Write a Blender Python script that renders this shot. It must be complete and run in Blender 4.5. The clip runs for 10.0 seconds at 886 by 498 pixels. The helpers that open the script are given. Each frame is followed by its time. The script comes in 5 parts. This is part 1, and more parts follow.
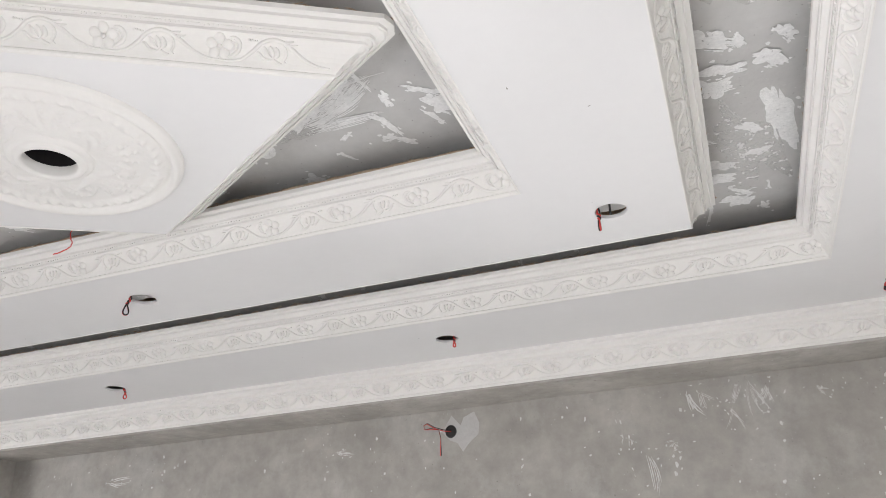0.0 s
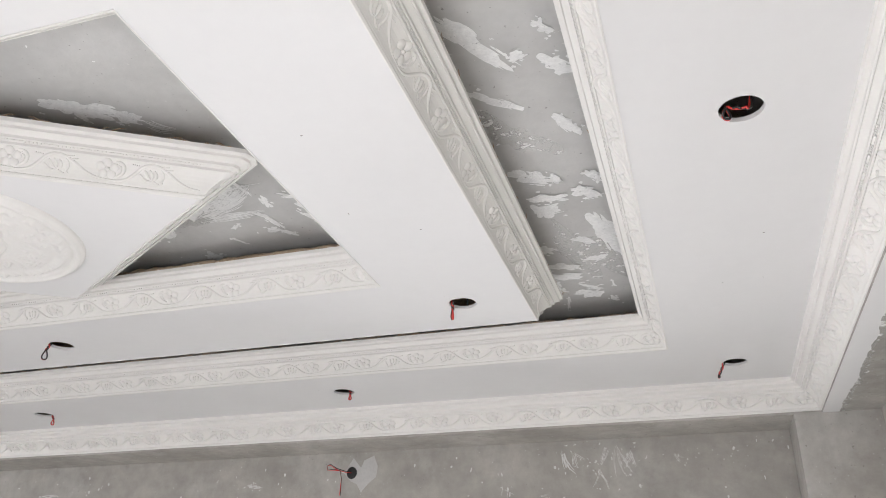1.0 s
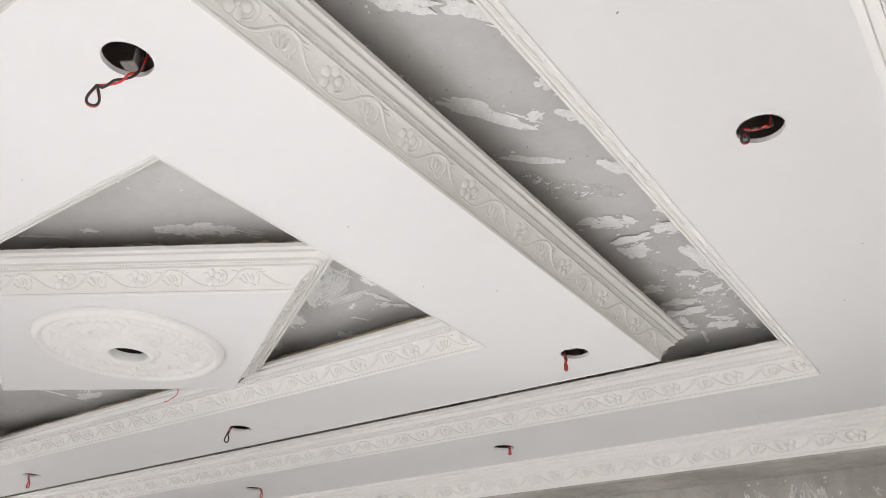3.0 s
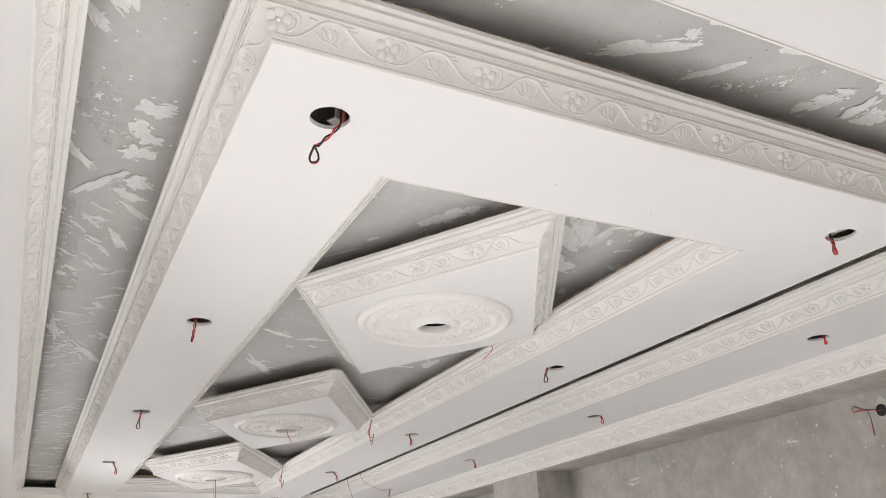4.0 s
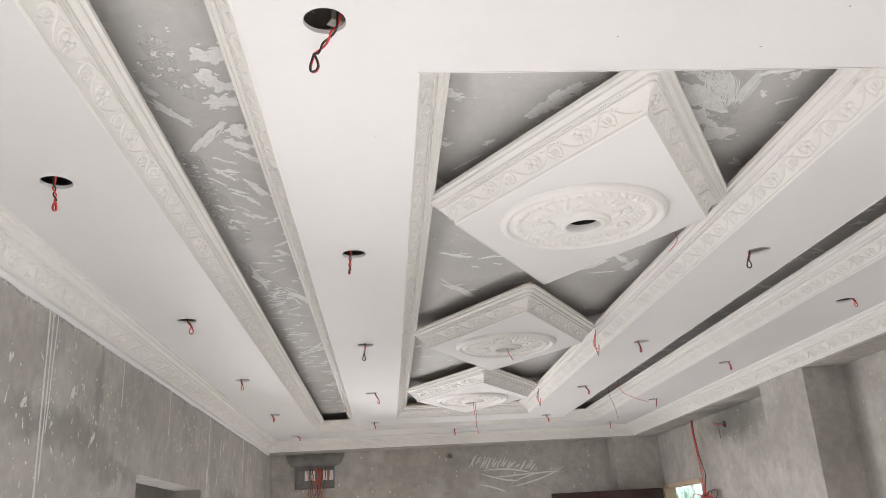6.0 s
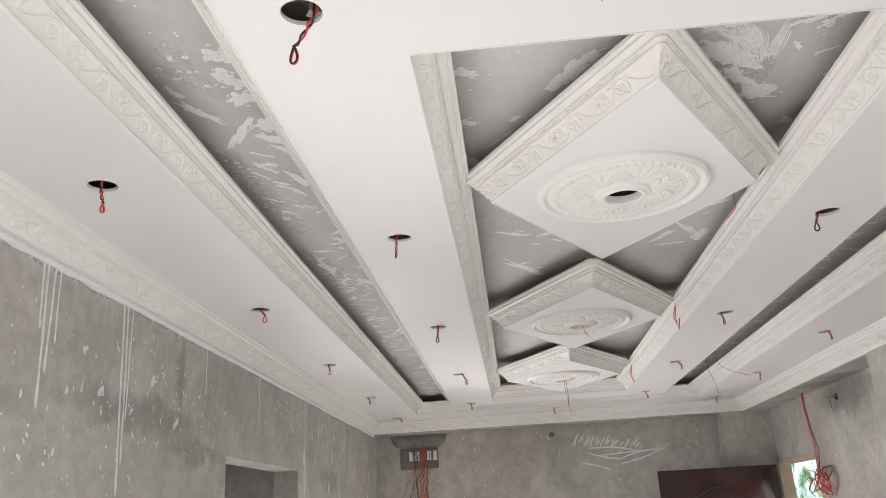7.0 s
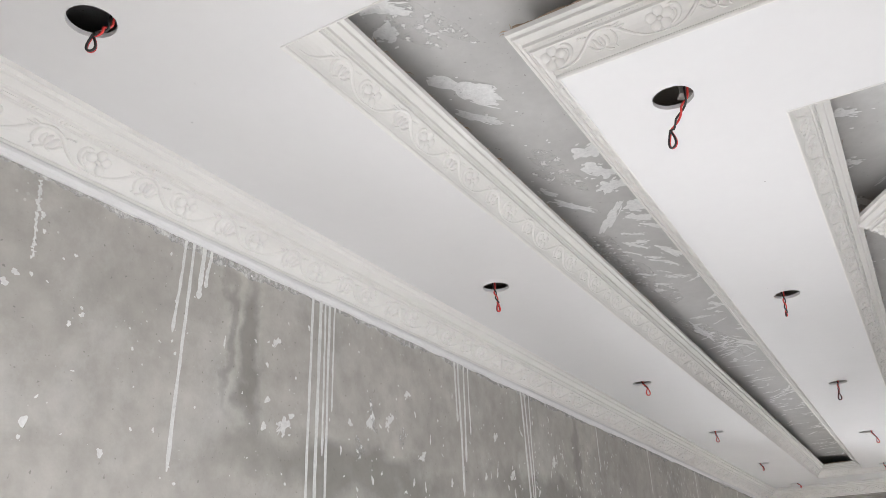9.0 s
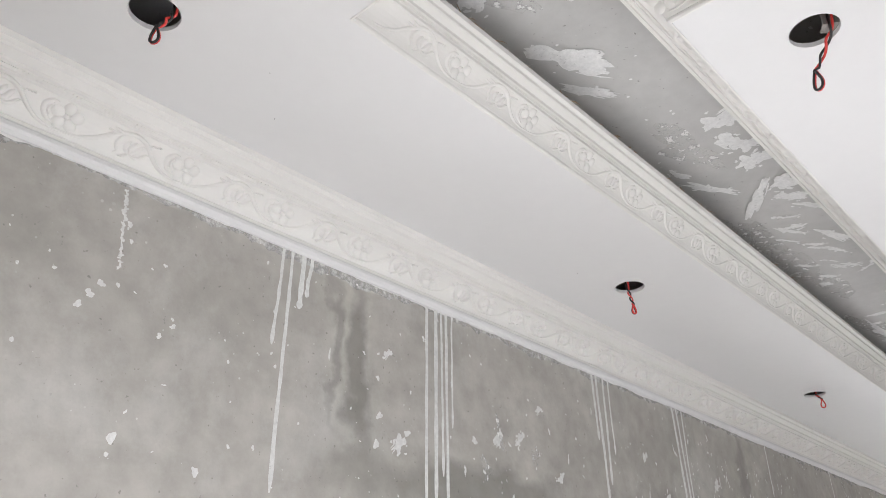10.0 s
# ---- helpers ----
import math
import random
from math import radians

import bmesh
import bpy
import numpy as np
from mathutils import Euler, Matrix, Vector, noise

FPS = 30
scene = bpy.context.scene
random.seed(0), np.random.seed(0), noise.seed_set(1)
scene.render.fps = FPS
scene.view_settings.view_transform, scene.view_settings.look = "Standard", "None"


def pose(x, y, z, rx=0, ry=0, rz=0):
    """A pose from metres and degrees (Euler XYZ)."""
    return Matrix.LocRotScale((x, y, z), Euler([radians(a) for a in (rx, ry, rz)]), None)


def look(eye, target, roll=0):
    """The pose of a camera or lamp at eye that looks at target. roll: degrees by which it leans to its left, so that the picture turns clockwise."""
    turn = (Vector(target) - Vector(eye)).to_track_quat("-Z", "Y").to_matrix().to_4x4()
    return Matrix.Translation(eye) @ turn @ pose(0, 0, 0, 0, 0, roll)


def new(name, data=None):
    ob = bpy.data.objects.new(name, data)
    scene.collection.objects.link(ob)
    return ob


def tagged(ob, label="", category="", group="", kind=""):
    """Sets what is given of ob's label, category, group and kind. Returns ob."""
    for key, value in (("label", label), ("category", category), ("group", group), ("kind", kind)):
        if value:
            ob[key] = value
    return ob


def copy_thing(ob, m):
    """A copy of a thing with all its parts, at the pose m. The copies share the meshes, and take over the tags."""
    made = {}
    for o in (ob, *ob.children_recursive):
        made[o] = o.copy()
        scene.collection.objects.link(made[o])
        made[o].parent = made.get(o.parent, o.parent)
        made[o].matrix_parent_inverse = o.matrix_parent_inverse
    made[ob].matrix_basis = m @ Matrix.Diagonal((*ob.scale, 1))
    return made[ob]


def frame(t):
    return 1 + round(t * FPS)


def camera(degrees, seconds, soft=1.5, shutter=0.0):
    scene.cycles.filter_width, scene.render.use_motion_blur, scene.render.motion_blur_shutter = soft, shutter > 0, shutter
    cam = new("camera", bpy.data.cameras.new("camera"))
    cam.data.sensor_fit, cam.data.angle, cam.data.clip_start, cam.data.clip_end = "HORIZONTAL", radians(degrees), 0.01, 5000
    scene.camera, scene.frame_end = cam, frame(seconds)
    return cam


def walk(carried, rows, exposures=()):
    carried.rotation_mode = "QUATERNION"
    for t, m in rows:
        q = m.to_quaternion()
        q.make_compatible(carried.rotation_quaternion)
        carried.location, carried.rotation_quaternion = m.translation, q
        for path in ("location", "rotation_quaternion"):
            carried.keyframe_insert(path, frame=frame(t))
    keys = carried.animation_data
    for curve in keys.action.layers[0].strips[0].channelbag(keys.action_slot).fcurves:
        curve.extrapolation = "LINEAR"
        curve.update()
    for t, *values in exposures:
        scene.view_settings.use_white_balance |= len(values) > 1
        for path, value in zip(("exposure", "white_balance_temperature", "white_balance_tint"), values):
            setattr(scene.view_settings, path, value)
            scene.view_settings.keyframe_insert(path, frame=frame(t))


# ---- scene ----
cam = camera(58.1, 10.0, 0.8)
PATH = [
    (0, (0.02, 0.058, 1.72), (-0.586, 1.765, 2.567), -2.0),
    (0.5, (0.349, -0.157, 1.73), (-0.255, 1.529, 2.62), 0.5),
    (1, (0.551, -0.248, 1.764), (-0.011, 1.455, 2.649), 1.1),
    (1.5, (0.609, -0.303, 1.755), (0.14, 1.426, 2.643), 0.5),
    (2, (0.751, -0.271, 1.765), (0.342, 1.464, 2.671), 0.7),
    (2.5, (0.801, -0.23, 1.772), (0.241, 1.438, 2.725), 0.2),
    (3, (1.001, -0.13, 1.798), (-0.04, 1.277, 2.765), 1.3),
    (3.2, (1.062, -0.113, 1.795), (-0.139, 1.179, 2.737), 0.6),
    (4.3, (1.508, -0.028, 1.726), (-0.2, 0.655, 2.51), -3.1),
    (4.5, (1.534, 0.05, 1.722), (-0.216, 0.631, 2.496), -3.3),
    (5, (1.499, 0.374, 1.725), (-0.321, 0.718, 2.48), -2.9),
    (5.5, (1.423, 0.441, 1.735), (-0.428, 0.691, 2.449), -3.5),
    (6.8, (1.385, 0.877, 1.67), (-0.511, 0.813, 2.302), -3.0),
    (7, (1.396, 0.897, 1.691), (-0.493, 0.759, 2.333), -3.3),
    (7.5, (1.45, 0.849, 1.696), (-0.367, 0.408, 2.406), -3.3),
    (8, (1.48, 0.797, 1.717), (-0.236, 0.1, 2.471), -2.9),
    (8.5, (1.506, 0.78, 1.724), (-0.133, -0.05, 2.514), -2.8),
    (9, (1.514, 0.779, 1.729), (-0.065, -0.122, 2.56), -2.5),
    (9.5, (1.477, 0.797, 1.73), (-0.03, -0.187, 2.602), -2.0),
    (10, (1.254, 0.724, 1.724), (-0.078, -0.452, 2.641), -1.3),
]
walk(cam, [(t, look(eye, target, roll)) for t, eye, target, roll in PATH],
     [(0.0, -0.06, 6380, 8), (1.5, -0.15, 6400, 8), (3.0, -0.16, 6490, 8), (4.5, -0.14, 6680, 9), (7.0, -0.18, 6640, 9), (8.0, -0.22, 6420, 8), (10.0, -0.22, 6330, 8)])

# ---- light ----
world = bpy.data.worlds.new("sky")
scene.world = world
world.use_nodes = True
wt = world.node_tree
sky = wt.nodes.new("ShaderNodeTexSky")
sky.sky_type = "NISHITA"
sky.sun_disc = False
sky.sun_elevation, sky.sun_rotation = radians(68), radians(153)
wt.links.new(sky.outputs[0], wt.nodes["Background"].inputs[0])
wt.nodes["Background"].inputs[1].default_value = 0.1
sun_data = bpy.data.lights.new("sun", "SUN")
sun_data.energy, sun_data.angle, sun_data.color = 4.0, radians(0.6), (1.0, 0.95, 0.87)
sun = new("sun", sun_data)
sun.matrix_world = look((2.5, -5, 14), (0, 0, 0))


def window_light(name, eye, target, w, h, watts, color):
    d = bpy.data.lights.new(name, "AREA")
    d.shape, d.size, d.size_y, d.energy, d.color = "RECTANGLE", w, h, watts, color
    ob = new(name, d)
    ob.matrix_world = look(eye, target)
    return ob


DAY = (1.0, 0.98, 1.012)
window_light("daylight_east", (1.70, 0.68, 1.2), (0.3, -0.35, 0.15), 2.3, 1.7, 68, DAY)
# next three: fill lamps in added, unseen window openings, to even out the ceiling
window_light("fill_south_east", (-0.75, -1.0, 1.15), (0.2, 0.9, 0.25), 2.1, 1.05, 74, DAY)
window_light("fill_south_west", (-6.6, -1.0, 1.15), (-5.6, 0.5, 0.0), 2.1, 1.05, 212, DAY)
window_light("fill_north_east", (-1.0, 4.14, 1.15), (-0.1, 3.0, 0.0), 2.9, 1.05, 90, DAY)
window_light("daylight_north", (-8.05, 4.3, 1.2), (-7.4, 2.4, 0.0), 0.9, 1.7, 46, DAY)


# ---- materials ----
def material(name, color, rough=0.6, metal=0.0, coarse=0.08, fine=0.04, coarse_size=2.0, fine_size=40.0, bump=0.1, bump_size=120.0, haze=0.0, dark_patches=(), tint=None, coat=0.0, flecks=0.0, wear=0.0, wear_size=45.0, wear_soft=1.0):
    m = bpy.data.materials.new(name)
    m.use_nodes = True
    nt = m.node_tree
    b = nt.nodes["Principled BSDF"]
    b.inputs["Roughness"].default_value = rough
    b.inputs["Metallic"].default_value = metal
    b.inputs["Coat Weight"].default_value = coat
    tc = nt.nodes.new("ShaderNodeTexCoord")
    geo = nt.nodes.new("ShaderNodeNewGeometry")
    last = None
    rgb = nt.nodes.new("ShaderNodeRGB")
    rgb.outputs[0].default_value = (*color, 1)
    last = rgb.outputs[0]
    dark = tint or tuple(c * 0.55 for c in color)
    for amount, size in ((coarse, coarse_size), (fine, fine_size)):
        n = nt.nodes.new("ShaderNodeTexNoise")
        n.inputs["Scale"].default_value = size
        n.inputs["Detail"].default_value = 6
        n.inputs["Roughness"].default_value = 0.62
        nt.links.new(geo.outputs["Position"], n.inputs["Vector"])
        r = nt.nodes.new("ShaderNodeMapRange")
        r.inputs[1].default_value, r.inputs[2].default_value = 0.35, 0.7
        r.inputs[3].default_value, r.inputs[4].default_value = 0.0, amount * 3
        nt.links.new(n.outputs[0], r.inputs[0])
        mix = nt.nodes.new("ShaderNodeMix")
        mix.data_type = "RGBA"
        nt.links.new(r.outputs[0], mix.inputs[0])
        nt.links.new(last, mix.inputs[6])
        mix.inputs[7].default_value = (*dark, 1)
        last = mix.outputs[2]
    if haze:
        # pale lime bloom, drawn out downwards
        mp = nt.nodes.new("ShaderNodeMapping")
        mp.inputs["Scale"].default_value = (2.3, 2.3, 1.9)
        nt.links.new(geo.outputs["Position"], mp.inputs[0])
        n = nt.nodes.new("ShaderNodeTexNoise")
        n.inputs["Scale"].default_value, n.inputs["Detail"].default_value, n.inputs["Roughness"].default_value = 1.0, 9, 0.7
        nt.links.new(mp.outputs[0], n.inputs["Vector"])
        r = nt.nodes.new("ShaderNodeMapRange")
        r.inputs[1].default_value, r.inputs[2].default_value, r.inputs[4].default_value = 0.5, 0.72, haze
        nt.links.new(n.outputs[0], r.inputs[0])
        mix = nt.nodes.new("ShaderNodeMix")
        mix.data_type = "RGBA"
        nt.links.new(r.outputs[0], mix.inputs[0])
        nt.links.new(last, mix.inputs[6])
        mix.inputs[7].default_value = (0.60, 0.59, 0.565, 1)
        last = mix.outputs[2]
        # fine dark grit
        n = nt.nodes.new("ShaderNodeTexNoise")
        n.inputs["Scale"].default_value, n.inputs["Detail"].default_value = 70, 2
        nt.links.new(geo.outputs["Position"], n.inputs["Vector"])
        r = nt.nodes.new("ShaderNodeMapRange")
        r.inputs[1].default_value, r.inputs[2].default_value, r.inputs[4].default_value = 0.69, 0.76, 0.55
        nt.links.new(n.outputs[0], r.inputs[0])
        mix = nt.nodes.new("ShaderNodeMix")
        mix.data_type = "RGBA"
        nt.links.new(r.outputs[0], mix.inputs[0])
        nt.links.new(last, mix.inputs[6])
        mix.inputs[7].default_value = (0.13, 0.125, 0.115, 1)
        last = mix.outputs[2]
    for centre, size, amount in dark_patches:
        # a dark patch with a ragged edge: damp stains, and a band along the east beam's corner
        warp = nt.nodes.new("ShaderNodeTexNoise")
        warp.inputs["Scale"].default_value, warp.inputs["Detail"].default_value = 7, 6
        nt.links.new(geo.outputs["Position"], warp.inputs["Vector"])
        ad = nt.nodes.new("ShaderNodeVectorMath")
        ad.operation = "MULTIPLY_ADD"
        ad.inputs[1].default_value = (0.25, 0.25, 0.25)
        nt.links.new(warp.outputs["Color"], ad.inputs[0])
        nt.links.new(geo.outputs["Position"], ad.inputs[2])
        mp = nt.nodes.new("ShaderNodeMapping")
        mp.vector_type = "POINT"
        mp.inputs["Scale"].default_value = tuple(1 / q for q in size)
        mp.inputs["Location"].default_value = tuple(-(c + 0.125) / q for c, q in zip(centre, size))
        nt.links.new(ad.outputs[0], mp.inputs[0])
        le = nt.nodes.new("ShaderNodeVectorMath")
        le.operation = "LENGTH"
        nt.links.new(mp.outputs[0], le.inputs[0])
        r = nt.nodes.new("ShaderNodeMapRange")
        r.inputs[1].default_value, r.inputs[2].default_value, r.inputs[3].default_value, r.inputs[4].default_value = 0.45, 1.05, amount, 0.0
        nt.links.new(le.outputs["Value"], r.inputs[0])
        mix = nt.nodes.new("ShaderNodeMix")
        mix.data_type = "RGBA"
        nt.links.new(r.outputs[0], mix.inputs[0])
        nt.links.new(last, mix.inputs[6])
        mix.inputs[7].default_value = (0.15, 0.145, 0.13, 1)
        last = mix.outputs[2]
    if flecks:
        # tiny pale spatter in loose drifts
        vo = nt.nodes.new("ShaderNodeTexVoronoi")
        vo.inputs["Scale"].default_value = 42
        nt.links.new(geo.outputs["Position"], vo.inputs["Vector"])
        drift = nt.nodes.new("ShaderNodeTexNoise")
        drift.inputs["Scale"].default_value, drift.inputs["Detail"].default_value = 3.5, 4
        nt.links.new(geo.outputs["Position"], drift.inputs["Vector"])
        lim = nt.nodes.new("ShaderNodeMapRange")
        lim.inputs[1].default_value, lim.inputs[2].default_value, lim.inputs[3].default_value, lim.inputs[4].default_value = 0.42, 0.7, 0.02, 0.2
        nt.links.new(drift.outputs[0], lim.inputs[0])
        less = nt.nodes.new("ShaderNodeMath")
        less.operation = "LESS_THAN"
        nt.links.new(vo.outputs["Distance"], less.inputs[0])
        nt.links.new(lim.outputs[0], less.inputs[1])
        sep = nt.nodes.new("ShaderNodeSeparateColor")
        nt.links.new(vo.outputs["Color"], sep.inputs[0])
        amt = nt.nodes.new("ShaderNodeMath")
        amt.operation = "MULTIPLY"
        nt.links.new(less.outputs[0], amt.inputs[0])
        pick = nt.nodes.new("ShaderNodeMapRange")
        pick.inputs[1].default_value, pick.inputs[2].default_value, pick.inputs[4].default_value = 0.45, 1.0, flecks
        nt.links.new(sep.outputs[0], pick.inputs[0])
        nt.links.new(pick.outputs[0], amt.inputs[1])
        mix = nt.nodes.new("ShaderNodeMix")
        mix.data_type = "RGBA"
        nt.links.new(amt.outputs[0], mix.inputs[0])
        nt.links.new(last, mix.inputs[6])
        mix.inputs[7].default_value = (0.66, 0.66, 0.64, 1)
        last = mix.outputs[2]
    nt.links.new(last, b.inputs["Base Color"])
    if wear:
        # a thin coat that breaks up and lets the ground show through
        n = nt.nodes.new("ShaderNodeTexNoise")
        n.inputs["Scale"].default_value, n.inputs["Detail"].default_value, n.inputs["Roughness"].default_value = wear_size, 7, 0.7
        nt.links.new(geo.outputs["Position"], n.inputs["Vector"])
        r = nt.nodes.new("ShaderNodeMapRange")
        r.inputs[1].default_value, r.inputs[2].default_value, r.inputs[3].default_value = wear - 0.06 * wear_soft, wear + 0.08 * wear_soft, 0.12
        nt.links.new(n.outputs[0], r.inputs[0])
        nt.links.new(r.outputs[0], b.inputs["Alpha"])
    if bump:
        n = nt.nodes.new("ShaderNodeTexNoise")
        n.inputs["Scale"].default_value = bump_size
        n.inputs["Detail"].default_value = 5
        nt.links.new(geo.outputs["Position"], n.inputs["Vector"])
        bp = nt.nodes.new("ShaderNodeBump")
        bp.inputs["Strength"].default_value = bump
        bp.inputs["Distance"].default_value = 0.004
        nt.links.new(n.outputs[0], bp.inputs["Height"])
        nt.links.new(bp.outputs[0], b.inputs["Normal"])
    return m


GYPSUM = material("gypsum_board", (0.715, 0.708, 0.704), 0.65, coarse=0.03, fine=0.01, coarse_size=1.3, fine_size=25, bump=0.06, bump_size=30)
CAST = material("cast_gypsum", (0.755, 0.74, 0.712), 0.6, coarse=0.03, fine=0.015, coarse_size=4, fine_size=60, bump=0.1, bump_size=90)
PLASTER = material("cement_plaster", (0.455, 0.432, 0.396), 0.85, coarse=0.2, fine=0.17, coarse_size=2.6, fine_size=13, bump=0.3, bump_size=40, haze=0.5, flecks=0.75,
                   dark_patches=(((-0.17, -0.86, 2.46), (0.06, 0.5, 0.32), 0.6), ((-0.07, -0.86, 2.50), (0.03, 0.5, 0.26), 0.45), ((-0.75, -0.86, 2.17), (0.75, 0.5, 0.10), 0.55), ((-2.3, -0.86, 2.24), (0.9, 0.5, 0.10), 0.5), ((-2.75, -0.86, 2.5), (0.07, 0.5, 0.26), 0.45), ((-3.0, -0.86, 2.12), (0.5, 0.5, 0.08), 0.45),
                           # last in this row: a darker band along the corner under the east beam
                           ((-6.4, 4.0, 2.62), (0.8, 0.4, 0.24), 0.8), ((-6.3, -0.86, 2.1), (0.6, 0.4, 0.12), 0.4), ((1.33, 2.2, 2.72), (0.3, 1.6, 0.06), 0.4)))
SLAB = material("slab_plaster", (0.57, 0.565, 0.553), 0.8, coarse=0.12, fine=0.06, coarse_size=2.2, fine_size=22, bump=0.2, bump_size=60, haze=0.25, flecks=0.5)
SMEAR = material("white_putty", (0.88, 0.88, 0.87), 0.75, coarse=0.08, fine=0.12, coarse_size=14, fine_size=90, bump=0.4, bump_size=160, wear=0.31, wear_size=60)
LIME = material("lime_paint", (0.74, 0.74, 0.72), 0.8, coarse=0.12, fine=0.15, coarse_size=9, fine_size=80, bump=0.3, bump_size=140, wear=0.30, wear_size=75)
SKIM = material("thin_putty_skim", (0.74, 0.73, 0.715), 0.75, coarse=0.08, fine=0.1, coarse_size=12, fine_size=80, bump=0.1, bump_size=120, wear=0.50, wear_size=45, wear_soft=2.8)
FILM = material("dusty_putty_film", (0.80, 0.795, 0.78), 0.8, coarse=0.05, fine=0.05, coarse_size=12, fine_size=80, bump=0, wear=0.55, wear_size=38, wear_soft=0.6)
PATCH = material("pale_patch_plaster", (0.55, 0.545, 0.53), 0.8, coarse=0.08, fine=0.08, coarse_size=9, fine_size=60, bump=0.2)
FLOOR = material("floor_screed", (0.56, 0.54, 0.52), 0.8, coarse=0.1, fine=0.06, coarse_size=1.5, fine_size=30)
RED = material("red_wire_sheath", (0.66, 0.05, 0.042), 0.4, coarse=0.03, fine=0.02, bump=0)
BLACK = material("black_wire_sheath", (0.02, 0.018, 0.018), 0.4, coarse=0.03, fine=0.02, bump=0)
# near-black that stands in for the unlit depth behind the rose's hole
VOID_BLACK = material("dark_void", (0.012, 0.010, 0.010), 0.95, coarse=0.1, fine=0.1, bump=0)
VARNISH = material("dark_varnished_wood", (0.03, 0.012, 0.011), 0.14, coarse=0.15, fine=0.1, coarse_size=3, fine_size=30, bump=0.05, coat=0.4)
PALEWOOD = material("pale_wood", (0.56, 0.43, 0.29), 0.5, coarse=0.1, fine=0.1, coarse_size=5, fine_size=50)
STEEL = material("galvanised_box", (0.22, 0.22, 0.22), 0.5, metal=0.5, coarse=0.12, fine=0.1, coarse_size=12)
# for the fibres, and on unseen upper faces to tint and lift the bounced light
COIR = material("coir_backing", (0.54, 0.41, 0.29), 0.95, coarse=0.2, fine=0.25, coarse_size=9, fine_size=120, bump=0.5, bump_size=200)
STRAP = material("dusty_strap", (0.26, 0.24, 0.22), 0.6, coarse=0.15, fine=0.2, coarse_size=30, fine_size=200)
COPPER = material("orange_wire_sheath", (0.42, 0.12, 0.05), 0.45, coarse=0.05, fine=0.02, bump=0)


# ---- mesh helpers ----
def link(name, bm, mat, smooth=False):
    me = bpy.data.meshes.new(name)
    bm.to_mesh(me)
    bm.free()
    me.materials.append(mat)
    if smooth:
        for p in me.polygons:
            p.use_smooth = True
    return new(name, me)


def part(name, bm, mat, parent, label="", smooth=False):
    ob = link(name, bm, mat, smooth)
    ob.parent = parent
    if label:
        tagged(ob, label)
    return ob


def box(bm, x0, x1, y0, y1, z0, z1):
    v = [bm.verts.new((x, y, z)) for x in (x0, x1) for y in (y0, y1) for z in (z0, z1)]
    for f in ((0, 1, 3, 2), (4, 6, 7, 5), (0, 4, 5, 1), (2, 3, 7, 6), (0, 2, 6, 4), (1, 5, 7, 3)):
        bm.faces.new([v[i] for i in f])
    return v


def tube(bm, pts, r, sides=6):
    """A round tube along a polyline."""
    pts = [Vector(p) for p in pts]
    rings = []
    side = None
    for i, p in enumerate(pts):
        d = (pts[min(i + 1, len(pts) - 1)] - pts[max(i - 1, 0)]).normalized()
        if side is None:
            side = d.orthogonal().normalized()
        side = (side - d * side.dot(d)).normalized()
        other = d.cross(side)
        rings.append([bm.verts.new(p + r * (math.cos(a) * side + math.sin(a) * other)) for a in (2 * math.pi * k / sides for k in range(sides))])
    for a, b in zip(rings, rings[1:]):
        for k in range(sides):
            bm.faces.new((a[k], a[(k + 1) % sides], b[(k + 1) % sides], b[k]))
    bm.faces.new(rings[0][::-1])
    bm.faces.new(rings[-1])


def plate_with_hole(bm, corners, z0, z1, centre=None, r=0.0, n=40):
    """A convex flat plate between z0 and z1, with one round hole through it."""
    corners = [Vector((*c, 0)) for c in corners]
    m = len(corners)
    if centre is None:
        lo = [bm.verts.new((c.x, c.y, z0)) for c in corners]
        hi = [bm.verts.new((c.x, c.y, z1)) for c in corners]
        bm.faces.new(lo[::-1])
        bm.faces.new(hi)
        for i in range(m):
            bm.faces.new((lo[i], lo[(i + 1) % m], hi[(i + 1) % m], hi[i]))
        return
    c = Vector((*centre, 0))
    angles = sorted({round(2 * math.pi * k / n, 6) for k in range(n)} | {round(math.atan2(p.y - c.y, p.x - c.x) % (2 * math.pi), 6) for p in corners})
    rim, edge = [], []
    for a in angles:
        d = Vector((math.cos(a), math.sin(a), 0))
        best = 1e9
        for i in range(m):
            p, q = corners[i], corners[(i + 1) % m]
            e = q - p
            den = d.x * e.y - d.y * e.x
            if abs(den) < 1e-9:
                continue
            w = p - c
            t = (w.x * e.y - w.y * e.x) / den
            s = (w.x * d.y - w.y * d.x) / den
            if t > 0 and -1e-4 <= s <= 1 + 1e-4:
                best = min(best, t)
        rim.append(c + r * d)
        edge.append(c + best * d)
    k = len(angles)
    ring = lambda ps, z: [bm.verts.new((p.x, p.y, z)) for p in ps]
    r0, r1, e0, e1 = ring(rim, z0), ring(rim, z1), ring(edge, z0), ring(edge, z1)
    for i in range(k):
        j = (i + 1) % k
        bm.faces.new((r0[i], r0[j], e0[j], e0[i]))
        bm.faces.new((e1[i], e1[j], r1[j], r1[i]))
        bm.faces.new((r0[j], r0[i], r1[i], r1[j]))
        bm.faces.new((e0[i], e0[j], e1[j], e1[i]))


# ---- plan ----
Z = 2.88            # underside of the gypsum ceiling
BOARD = 0.012
SLAB_Z = 3.085
OUT = (-8.04, 0.459, -0.215, 3.057)      # opening in the outer soffit: x0 x1 y0 y1
MID = (-7.64, 0.0, 0.258, 2.583)        # outer edge of the hanging frame
INN = (-7.2, -0.459, 0.697, 2.123)       # opening in the hanging frame
